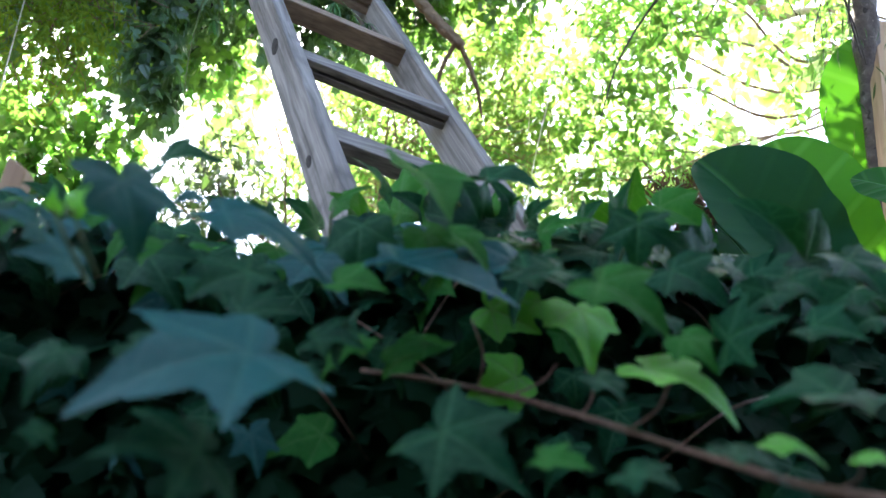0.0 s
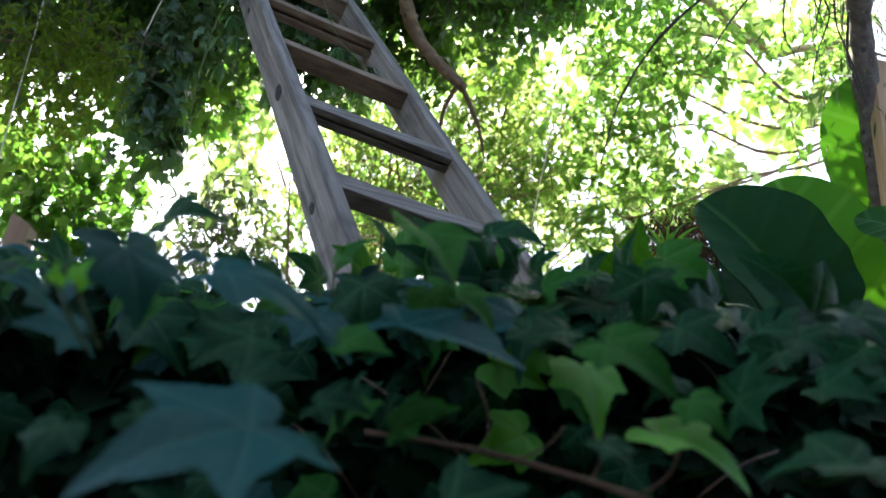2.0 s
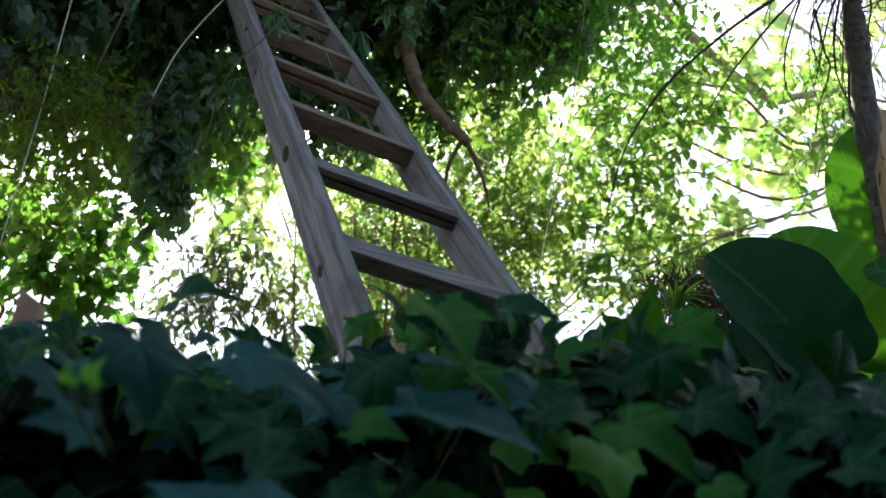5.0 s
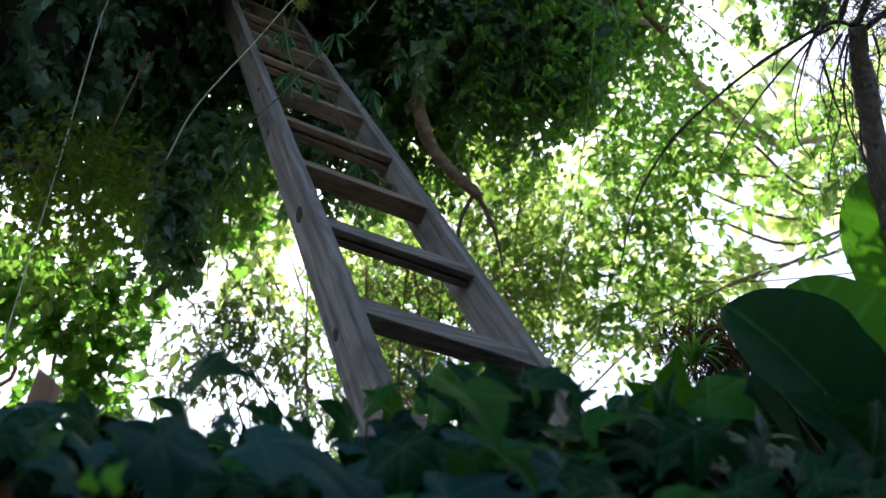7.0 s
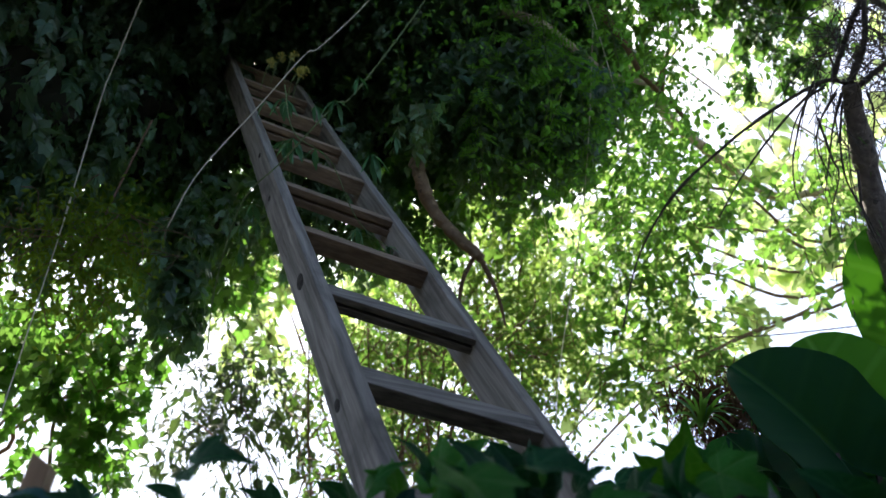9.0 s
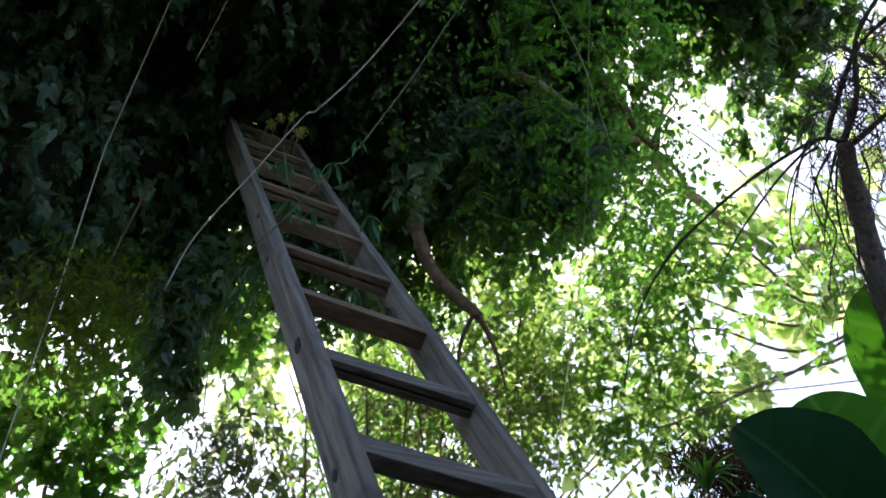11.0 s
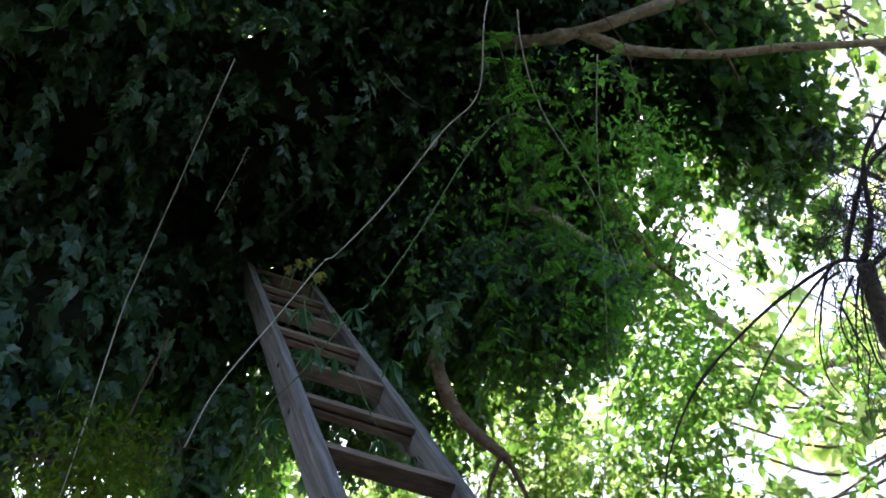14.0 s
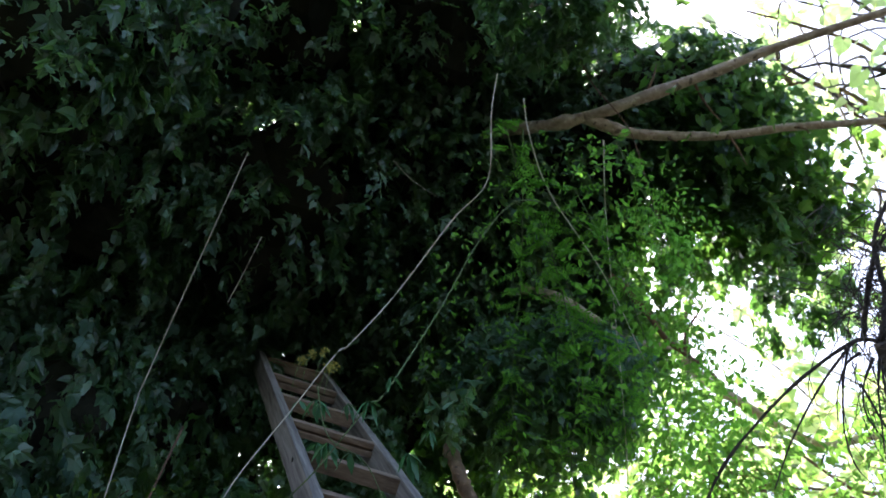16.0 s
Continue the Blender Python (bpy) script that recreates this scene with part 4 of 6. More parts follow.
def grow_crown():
    # Opaque dark lumps added to block sky and stand in for shade.
    ob = part("thicket", mesh_of("thicket", *joined([clump_core(*c, i) for i, c in enumerate(CLUMPS) if c[3] > 0.33])), SHADE_CORE, tree)
    tagged(ob, "opaque dark cores standing in for deep shade inside the crown", kind="stuff")
    places, tips, faces, sizes, lines = [], [], [], [], []
    per = 7
    for i, (cx, cy, cz, r) in enumerate(CLUMPS):
        off = Vector((i * 3.1, i * 1.7, 0))
        for _ in range(int((1250 if cy > 0.3 else 250) * r * r) + (60 if r > 0.2 else 14)):
            d = Vector(rng.normal(size=3)).normalized()
            if d.y > 0.75 and rng.random() < 0.7:
                continue
            k = 0.84 + 0.30 * noise.noise(d * 1.7 + off) + 0.18 * noise.noise(d * 5.0 + off) + rng.normal(0, 0.07)
            p = Vector((cx, cy, cz)) + Vector((d.x, d.y, d.z * 0.85)) * r * k
            out = Vector((d.x, d.y, 0.0))
            way = Vector((rng.normal(0, 0.28), rng.normal(0, 0.28), -1.0)) + out * 0.25
            long = rng.uniform(0.08, 0.26)
            side = way.cross(out if out.length > 0.2 else Vector((0.3, -1, 0))).normalized()
            scale = rng.choice((0.030, 0.040, 0.050, 0.064)) * rng.uniform(0.85, 1.15)
            for j in range(per):
                h = (j + rng.random() * 0.5) / per
                s = 1 if j % 2 else -1
                places.append(p + way * long * (h - 0.4) + side * s * 0.008)
                tips.append(side * s * rng.uniform(0.1, 0.9) + way * 0.8 + Vector(rng.normal(0, 0.25, 3)))
                faces.append(out * 0.8 + side * s * 0.35 + Vector((0, -0.15, 0.25)) + Vector(rng.normal(0, 0.5, 3)))
                sizes.append(float(scale * rng.uniform(0.7, 1.25) * (1.1 - 0.35 * h)))
            if rng.random() < 0.3:
                lines.append([p - way * long * 0.4, p + side * 0.01, p + way * long * 0.65])
    ob = part("shoot", mesh_of("shoot", *joined([tube(q, 0.0016, 0.0010, 3, 3) for q in lines])), STEM_GREEN, tree)
    tagged(ob, "thin green ivy shoots", kind="stuff")
    shapes = [lobed_leaf(IVY_SMALL if i % 2 else HEART, 1, 0.12 + 0.12 * (i % 4), 0.12, i + 20) for i in range(8)]
    shapes = [([(x * (0.62 + 0.09 * (k % 4)), y, z) for x, y, z in v], f, u) for k, (v, f, u) in enumerate(shapes)]
    ob = part("crown", leaf_mass("crown", shapes, places, tips, faces, sizes), IVY_CROWN, tree)
    tagged(ob, "thousands of hanging dark green ivy leaves", kind="stuff")
    # the leaves hanging nearest, one by one
    r = random.Random(3)
    made = 0
    near = [c for c in CLUMPS if 0.3 < c[1] < 2.4 and c[3] > 0.15]
    while made < 300:
        cx, cy, cz, rad = r.choice(near)
        d = Vector((r.gauss(0, 1), -abs(r.gauss(0, 1)), -abs(r.gauss(0, 0.8)) + 0.2)).normalized()
        p = Vector((cx, cy, cz)) + Vector((d.x, d.y, d.z * 0.85)) * rad * r.uniform(0.95, 1.12)
        tip = Vector((r.gauss(0, 0.35), r.gauss(0, 0.35), -1))
        facing = Vector((d.x, d.y - 0.3, 0.2)) + Vector((r.gauss(0, 0.4), r.gauss(0, 0.4), r.gauss(0, 0.2)))
        part("leaf", IVY_MESHES["crown"][r.choice((1, 2, 5, 6, 9, 10, 13))], None, tree, m=leaf_pose(p, tip, facing, r.uniform(0.036, 0.066)))
        made += 1


grow_crown()


# ---- hanging vines ----
def vine(points, r0, r1, material, label):
    v = thing("hanging_vine", points[0], label, "vine")
    verts, faces = tube(points, r0 * 0.75, r1 * 0.75, 6, 8, 0.15, 0.6)
    part("stem", mesh_of("stem", verts, faces, smooth=True), material, v)
    return v


vine([(-0.889, 1.386, 3.385), (-1.14, 1.85, 2.79), (-1.15, 1.88, 2.62), (-1.09, 1.87, 2.11), (-1.05, 1.85, 1.79), (-1.02, 1.84, 1.52), (-1.0, 1.83, 1.32)], 0.0028, 0.0024, STEM_PALE, "long pale dry vine stem hanging from the ivy")
vine([(0.0, 1.2, 3.65), (-0.02, 1.27, 3.48), (-0.03, 1.45, 3.32), (-0.15, 1.54, 3.20), (-0.33, 1.67, 2.95), (-0.45, 1.68, 2.72), (-0.47, 1.61, 2.60), (-0.57, 1.64, 2.40), (-0.67, 1.64, 2.15), (-0.71, 1.66, 1.98)], 0.0030, 0.0024, STEM_PALE, "pale arching vine stem with a bare cut tip")
vine([(0.35, 1.65, 3.3), (0.21, 1.55, 3.30), (0.07, 1.48, 3.23), (-0.05, 1.53, 3.08), (-0.17, 1.58, 2.78), (-0.30, 1.58, 2.43), (-0.33, 1.51, 2.31), (-0.44, 1.56, 2.15), (-0.53, 1.62, 2.05), (-0.57, 1.72, 1.87), (-0.57, 1.80, 1.72)], 0.0034, 0.0022, STEM_GREEN, "thin green vine stem with drooping leaves")
vine([(0.40, 1.43, 3.58), (0.42, 1.70, 3.41), (0.48, 2.17, 2.99), (0.49, 2.41, 2.70), (0.46, 2.70, 2.27), (0.45, 2.75, 2.0)], 0.0035, 0.0026, STEM_PALE, "straight pale vine stem hanging from a limb")
vine([(0.10, 1.30, 3.65), (0.12, 1.38, 3.52), (0.20, 1.56, 3.41), (0.40, 1.79, 3.22), (0.54, 2.00, 3.00)], 0.0036, 0.0025, STEM_PALE, "pale vine stem hanging in a curve")
for strand in ([(0.05, 2.27, 3.06), (0.08, 2.35, 2.97), (0.11, 2.44, 2.86)], [(0.28, 2.37, 3.08), (0.35, 2.53, 2.89), (0.40, 2.63, 2.75), (0.45, 2.84, 2.42)],
               [(0.38, 2.13, 3.15), (0.36, 2.21, 3.08), (0.31, 2.34, 2.96)], [(-0.84, 1.64, 3.22), (-0.89, 1.72, 3.14), (-0.95, 1.81, 3.05)],
               [(-0.41, 1.61, 3.72), (-0.34, 1.68, 3.69), (-0.23, 1.74, 3.65)]):
    vine(strand, 0.0020, 0.0013, STEM_PALE, "thin dry strand hanging in the ivy")
for stub in ([(0.83, 1.43, 4.06), (0.88, 1.50, 4.01), (0.94, 1.55, 3.96)], [(0.62, 1.48, 4.03), (0.66, 1.42, 4.09), (0.68, 1.38, 4.15)], [(1.00, 1.64, 4.00), (1.02, 1.66, 3.93), (1.05, 1.70, 3.86)], [(1.27, 1.62, 4.05), (1.30, 1.60, 4.00), (1.31, 1.60, 3.96)], [(0.74, 1.63, 3.97), (0.72, 1.60, 3.90), (0.74, 1.58, 3.84)]):
    limb("stub", stub, 0.007, 0.002, BARK_BROWN, tree, 6, 5, 0.2)
vine([(0.33, 1.25, 3.85), (0.37, 1.30, 3.77), (0.51, 1.44, 3.67), (0.59, 1.63, 3.54), (0.68, 1.82, 3.39)], 0.0036, 0.0024, STEM_BROWN, "thin brown vine stem hanging from a limb")


# ---- trees behind, lit from above ----
# places of their leaf masses: centre, half width, half height
MAPLE_MASS = [
    (-1.86, 3.42, 2.39, 0.21, 0.15), (-1.66, 3.48, 2.48, 0.21, 0.13), (-1.78, 3.55, 2.18, 0.22, 0.16), (-1.56, 3.65, 2.17, 0.13, 0.18), (-1.76, 3.64, 1.94, 0.21, 0.13), (-1.51, 3.6, 2.37, 0.12, 0.12), (-1.93, 3.34, 2.48, 0.12, 0.09),
    (-1.75, 3.37, 2.6, 0.23, 0.1), (-2.06, 3.39, 2.18, 0.23, 0.26), (-2.08, 3.24, 2.5, 0.21, 0.15), (-1.42, 3.76, 2.02, 0.12, 0.09), (-1.13, 3.4, 3.0, 0.15, 0.15), (-1.03, 3.36, 3.12, 0.15, 0.18), (-1.25, 3.27, 3.13, 0.15, 0.18),
    (-1.42, 3.32, 2.53, 0.17, 0.14), (-1.49, 3.41, 2.28, 0.17, 0.11), (-1.65, 3.32, 2.3, 0.17, 0.11), (-1.33, 3.42, 2.41, 0.11, 0.11),
]
SUNLIT_MASS = [
    (-1.28, 5.07, 3.76, 0.34, 0.27), (-1.36, 5.19, 3.49, 0.25, 0.17), (-1.01, 5.26, 3.52, 0.19, 0.25), (-0.6, 4.9, 4.22, 0.29, 0.17), (-0.11, 4.85, 4.35, 0.21, 0.19), (0.07, 5.12, 3.94, 0.25, 0.19), (-1.27, 4.92, 4.01, 0.21, 0.21),
    (-0.37, 5.0, 4.11, 0.25, 0.17), (0.25, 4.72, 4.51, 0.21, 0.17), (0.53, 4.59, 4.65, 0.21, 0.17), (0.88, 4.45, 4.74, 0.19, 0.17), (0.41, 5.13, 3.89, 0.21, 0.17), (-0.76, 5.59, 4.24, 0.32, 0.23), (-0.42, 5.91, 3.73, 0.28, 0.23),
    (-0.07, 5.86, 3.84, 0.32, 0.23), (0.4, 5.91, 3.72, 0.28, 0.23), (0.69, 5.47, 4.44, 0.32, 0.28), (0.93, 5.22, 4.74, 0.28, 0.28), (1.28, 5.69, 3.9, 0.23, 0.18), (1.31, 5.36, 4.44, 0.32, 0.28), (1.64, 5.51, 4.05, 0.28, 0.23),
    (0.91, 5.68, 4.06, 0.28, 0.28), (-0.28, 5.17, 4.91, 0.23, 0.18), (1.6, 4.96, 4.86, 0.28, 0.23),
    (1.36, 4.60, 3.29, 0.16, 0.10), (1.57, 4.51, 3.32, 0.16, 0.12), (1.74, 4.39, 3.43, 0.20, 0.12), (1.09, 4.71, 3.21, 0.14, 0.08), (1.44, 4.43, 3.55, 0.20, 0.14), (1.66, 4.55, 3.19, 0.20, 0.10), (1.92, 4.34, 3.59, 0.20, 0.10),
]
OLIVE_MASS = [
    (-1.22, 4.44, 2.76, 0.31, 0.28), (-1.42, 4.42, 2.66, 0.17, 0.21), (-0.89, 4.54, 2.7, 0.24, 0.28), (-1.23, 4.57, 2.41, 0.31, 0.21), (-0.7, 4.67, 2.45, 0.24, 0.21), (-1.09, 4.39, 2.94, 0.21, 0.12), (-1.27, 4.25, 3.12, 0.09, 0.21),
    (-1.34, 4.33, 2.92, 0.17, 0.14), (-1.48, 4.49, 2.44, 0.14, 0.17),
    (-1.00, 3.93, 2.52, 0.13, 0.12),
    (-1.07, 3.96, 2.39, 0.15, 0.10),
    (-0.89, 4.02, 2.35, 0.20, 0.10),
    (-0.65, 4.15, 2.42, 0.20, 0.10),
]
FINE_MASS = [
    (-0.34, 4.38, 3.2, 0.38, 0.26), (-0.3, 4.22, 3.48, 0.28, 0.16), (-0.07, 4.32, 3.32, 0.31, 0.21), (-0.17, 4.53, 2.91, 0.21, 0.14), (0.21, 4.12, 3.64, 0.21, 0.26), (0.41, 4.27, 3.38, 0.26, 0.28), (0.47, 4.01, 3.76, 0.24, 0.26),
    (0.63, 4.34, 3.21, 0.24, 0.28), (0.74, 4.17, 3.48, 0.21, 0.28), (0.25, 3.97, 3.84, 0.17, 0.14), (0.8, 4.44, 2.97, 0.12, 0.16), (-0.41, 4.62, 2.67, 0.21, 0.17), (-0.07, 4.65, 2.65, 0.24, 0.17), (-0.71, 4.51, 2.85, 0.14, 0.21),
    (0.15, 4.4, 3.19, 0.21, 0.14), (0.24, 4.65, 2.64, 0.28, 0.17), (-0.21, 4.73, 2.42, 0.28, 0.17), (0.51, 4.64, 2.6, 0.21, 0.17),
]
MIDDLE_MASS = [
    (1.81, 2.9, 3.58, 0.14, 0.12), (1.9, 2.97, 3.43, 0.12, 0.12), (1.77, 3.05, 3.43, 0.14, 0.11), (1.7, 2.95, 3.59, 0.12, 0.11), (1.82, 2.78, 3.69, 0.12, 0.11), (1.59, 2.94, 3.66, 0.14, 0.09), (2.0, 3.05, 3.27, 0.12, 0.15),
    (0.93, 3.83, 3.18, 0.26, 0.18), (1.1, 3.72, 3.28, 0.26, 0.14), (1.29, 3.8, 3.06, 0.29, 0.11), (1.01, 3.94, 2.96, 0.29, 0.09), (1.32, 3.7, 3.2, 0.19, 0.11), (0.83, 3.58, 3.58, 0.16, 0.19), (1.04, 3.56, 3.54, 0.19, 0.21),
    (0.92, 3.4, 3.77, 0.13, 0.18), (1.2, 3.59, 3.43, 0.19, 0.14), (1.41, 3.81, 2.97, 0.26, 0.06), (0.79, 3.72, 3.4, 0.16, 0.16), (1.13, 3.19, 3.93, 0.16, 0.16), (0.87, 3.29, 3.91, 0.11, 0.16), (1.1, 2.88, 3.36, 0.2, 0.15),
    (1.0, 3.03, 3.22, 0.2, 0.15), (0.84, 2.9, 3.44, 0.14, 0.18), (1.25, 2.79, 3.4, 0.11, 0.1), (1.2, 2.98, 3.2, 0.17, 0.1), (1.65, 2.84, 3.09, 0.14, 0.11), (1.82, 2.84, 2.96, 0.11, 0.11), (1.7, 2.76, 3.16, 0.11, 0.08),
    (1.20, 3.90, 2.91, 0.18, 0.10),
    (1.38, 3.82, 2.96, 0.18, 0.10),
    (1.00, 3.99, 2.84, 0.12, 0.10),
    (1.30, 3.96, 2.74, 0.15, 0.08),
]
PALE_MASS = [
    (2.28, 4.45, 4.47, 0.26, 0.17), (2.17, 4.62, 4.32, 0.22, 0.15), (2.5, 4.46, 4.31, 0.24, 0.15), (1.99, 4.5, 4.57, 0.22, 0.15), (2.18, 3.95, 5.05, 0.26, 0.17), (1.64, 4.34, 5.36, 0.25, 0.23), (2.09, 4.74, 4.74, 0.41, 0.25),
    (2.44, 4.75, 4.52, 0.41, 0.25), (2.2, 4.45, 5.01, 0.27, 0.18), (2.61, 4.41, 4.81, 0.27, 0.2), (2.85, 4.57, 4.45, 0.27, 0.2), (2.35, 3.92, 5.44, 0.27, 0.23), (1.5, 4.06, 5.66, 0.18, 0.18), (1.98, 5.01, 4.45, 0.32, 0.11),
    (2.75, 4.79, 4.24, 0.27, 0.16), (1.87, 4.03, 5.56, 0.14, 0.14), (2.83, 4.1, 4.99, 0.23, 0.27), (3.07, 4.68, 4.11, 0.27, 0.27), (2.28, 4.93, 4.38, 0.27, 0.09), (1.41, 1.95, 6.36, 0.21, 0.1), (1.96, 1.91, 6.2, 0.2, 0.1),
    (1.6, 3.47, 5.47, 0.17, 0.13), (1.5, 3.76, 5.26, 0.21, 0.17), (2.1, 4.11, 4.65, 0.34, 0.21), (2.41, 4.01, 4.57, 0.25, 0.25), (1.81, 4.03, 4.88, 0.25, 0.17), (2.1, 4.08, 3.83, 0.2, 0.1), (1.83, 4.07, 4.01, 0.2, 0.14),
    (2.3, 3.9, 4.08, 0.25, 0.2), (1.65, 4.03, 4.32, 0.22, 0.18), (1.69, 3.81, 4.58, 0.2, 0.2), (1.56, 4.04, 4.38, 0.2, 0.2),
]

MAPLE = [lobed_leaf(IVY_SMALL, 1, 0.1, 0.05, i + 40) for i in range(3)]
OVAL = [oval_leaf(0.30), oval_leaf(0.36, 0.2), oval_leaf(0.25, 0.05)]
NARROW = [narrow_leaf(0.11), narrow_leaf(0.14, 0.4), narrow_leaf(0.09, 0.15)]
HEARTS = [lobed_leaf(HEART, 1, 0.1, 0.06, i + 60) for i in range(3)]


def sprays(masses, leaf, per, cover, long, hang, gate, deep):
    """Leafy twigs filling the masses: leaf rows for leaf_mass, and the twigs' lines."""
    rows, lines = ([], [], [], []), []
    for x, y, z, rh, rv in masses:
        n = max(2, int(cover * math.pi * rh * rv / (0.25 * leaf * leaf * per)))
        d = rng.normal(size=(n, 3))
        d *= (rng.random(n) ** 0.45 / np.linalg.norm(d, axis=1))[:, None]
        starts = np.array((x, y, z)) + d * (rh, deep, rv)
        ways = rng.normal(size=(n, 3)) * (1, 1, 0.55) + (0, 0, -hang)
        ways /= np.linalg.norm(ways, axis=1)[:, None]
        for p, w in zip(starts, ways):
            if noise.noise(Vector(p) * 2.6) + 0.4 * noise.noise(Vector(p) * 7.0) < gate:
                continue
            size = long * rng.uniform(0.6, 1.3)
            f = (np.arange(per) + rng.random(per) * 0.6) / per
            at = p + w * size * f[:, None] + np.array((0, 0, -0.28 * size)) * (f ** 2)[:, None]
            side = np.cross(w, (0.1, 0.2, 1.0))
            sign = np.where(np.arange(per) % 2 == 0, 1.0, -1.0)[:, None]
            tips = w * 0.5 + side * sign + rng.normal(0, 0.3, (per, 3)) + (0, 0, -0.45)
            rows[0].extend(at)
            rows[1].extend(tips)
            rows[2].extend(rng.normal(0, 0.45, (per, 3)) + (0, -0.25, 0.9))
            rows[3].extend(leaf * rng.uniform(0.55, 1.3) * rng.uniform(0.7, 1.15, per))
            lines.append([Vector(p), Vector(p + w * size * 0.5 + (0, 0, -0.07 * size)), Vector(p + w * size + (0, 0, -0.28 * size))])
    return rows, lines


def background_tree(label, foot, girth, bark, masses, leaf, per, cover, long, hang, gate, shapes, material, deep=0.3, category="tree", fork=None):
    """A tree whose limbs reach from a low fork to each of its leaf masses."""
    t = thing("tree", foot, label, category, "trees behind the ladder")
    fork = Vector(fork) if fork else Vector(foot) + Vector((0.1, -0.1, 1.1))
    limb("trunk", [foot, (Vector(foot) + fork) / 2 + Vector((0.05, 0.03, 0)), fork], girth, girth * 0.7, bark, t, 10, 6, 0.25)
    r = random.Random(len(label))
    for x, y, z, rh, rv in masses[::4 if fork.z > 2.5 else 3]:
        end = Vector((x, y, z))
        mid = fork.lerp(end, 0.5) + Vector((r.uniform(-0.25, 0.25), 0.25, r.uniform(-0.3, 0.05)))
        near = fork.lerp(end, 0.8) + Vector((r.uniform(-0.1, 0.1), 0.1, r.uniform(-0.05, 0.1)))
        limb("bough", [fork, mid, near, end, end + Vector((r.uniform(-1, 1) * rh, 0, rv * 0.6))], min(0.014, girth * 0.15), 0.003, bark, t, 6, 6, 0.4, 0.4)
    rows, lines = sprays(masses, leaf, per, cover, long, hang, gate, deep)
    ob = part("crown", leaf_mass("crown", shapes, *rows), material, t)
    tagged(ob, kind="stuff")
    ob = part("twig", mesh_of("twig", *joined([tube(q, leaf * 0.045, leaf * 0.02, 3, 2) for q in lines[::2]])), bark, t)
    tagged(ob, kind="stuff")
    return t


background_tree("green tree with lobed leaves lit from behind", (-2.9, 4.3, 0.9), 0.10, BARK_BROWN, MAPLE_MASS, 0.062, 7, 1.9, 0.22, 0.5, -0.25, MAPLE, GREEN)
background_tree("tall sunlit tree with yellow-green leaves", (-0.4, 8.2, 1.0), 0.13, BARK_BROWN, SUNLIT_MASS, 0.085, 7, 1.75, 0.32, 0.4, -0.3, HEARTS + MAPLE[:1], LIME_SUNLIT, 0.5)
background_tree("slender tree with narrow grey-green hanging leaves", (-0.9, 5.6, 0.9), 0.05, BARK_DARK, OLIVE_MASS, 0.085, 8, 2.6, 0.30, 0.5, -0.2, NARROW + OVAL[:1], WILLOW)
background_tree("small-leaved tree with tangled twigs and hanging shoots", (0.5, 5.4, 0.9), 0.07, BARK_BROWN, FINE_MASS, 0.045, 9, 2.3, 0.22, 0.8, -0.25, OVAL, FRESH)
background_tree("tree with layered mid-green leaves", (2.6, 5.2, 0.9), 0.09, BARK_BROWN, MIDDLE_MASS, 0.062, 9, 1.75, 0.30, 0.35, -0.25, OVAL, SHADE, fork=(3.7, 4.4, 4.8))
background_tree("spreading tree with large pale leaves against the sky", (5.2, 6.2, 1.0), 0.16, BARK_PALE, PALE_MASS, 0.13, 6, 0.62, 0.4, 0.4, -0.2, HEARTS, LIME_SUNLIT, 0.5, fork=(4.7, 4.9, 4.5))


# ---- the dark weeping tree ----
weeper = thing("weeping_tree", (1.75, 2.4, 0.9), "dark-barked weeping tree with bare drooping twigs", "tree")
limb("trunk", [(1.82, 2.5, 0.85), (1.59, 2.28, 1.7), (1.39, 2.03, 2.33), (1.31, 1.90, 2.56), (1.24, 1.78, 2.72), (1.20, 1.70, 2.80)], 0.043, 0.026, BARK_GREY, weeper, 12, 8, 0.3, 0.4)
limb("branch", [(1.23, 1.73, 2.82), (1.11, 1.68, 2.78), (0.98, 1.80, 2.75), (0.85, 1.93, 2.68), (0.72, 2.07, 2.57), (0.64, 2.22, 2.42), (0.60, 2.3, 2.2)], 0.0075, 0.0025, BARK_DARK, weeper, 7, 8, 0.25, 0.4)
limb("branch", [(1.20, 1.70, 2.80), (1.22, 1.60, 2.90), (1.20, 1.48, 3.04), (1.26, 1.32, 3.14)], 0.013, 0.005, BARK_DARK, weeper, 7, 8, 0.3, 0.5)
limb("branch", [(1.21, 1.71, 2.78), (1.29, 1.64, 2.84), (1.38, 1.52, 2.90), (1.5, 1.45, 2.92)], 0.011, 0.005, BARK_DARK, weeper, 7, 8, 0.3, 0.5)
limb("branch", [(1.10, 1.69, 2.78), (1.02, 1.81, 2.72), (0.93, 1.95, 2.61), (0.87, 2.05, 2.50)], 0.0055, 0.002, BARK_DARK, weeper, 6, 8, 0.25, 0.4)
limb("branch", [(1.16, 1.72, 2.83), (1.18, 1.62, 2.93), (1.21, 1.49, 3.02), (1.30, 1.36, 3.06)], 0.010, 0.005, BARK_DARK, weeper, 6, 8, 0.25, 0.4)

# ---- posts ----
for at, h, label in (((1.40, 1.98, 0.9), 1.62, "square sawn timber post beside the weeping tree"),):
    post = thing("post", at, label, "post")
    part("shaft", beam(-0.028, 0.028, -0.028, 0.028, 0, h, 0.004), POST_WOOD, post, m=Matrix.Translation(at))

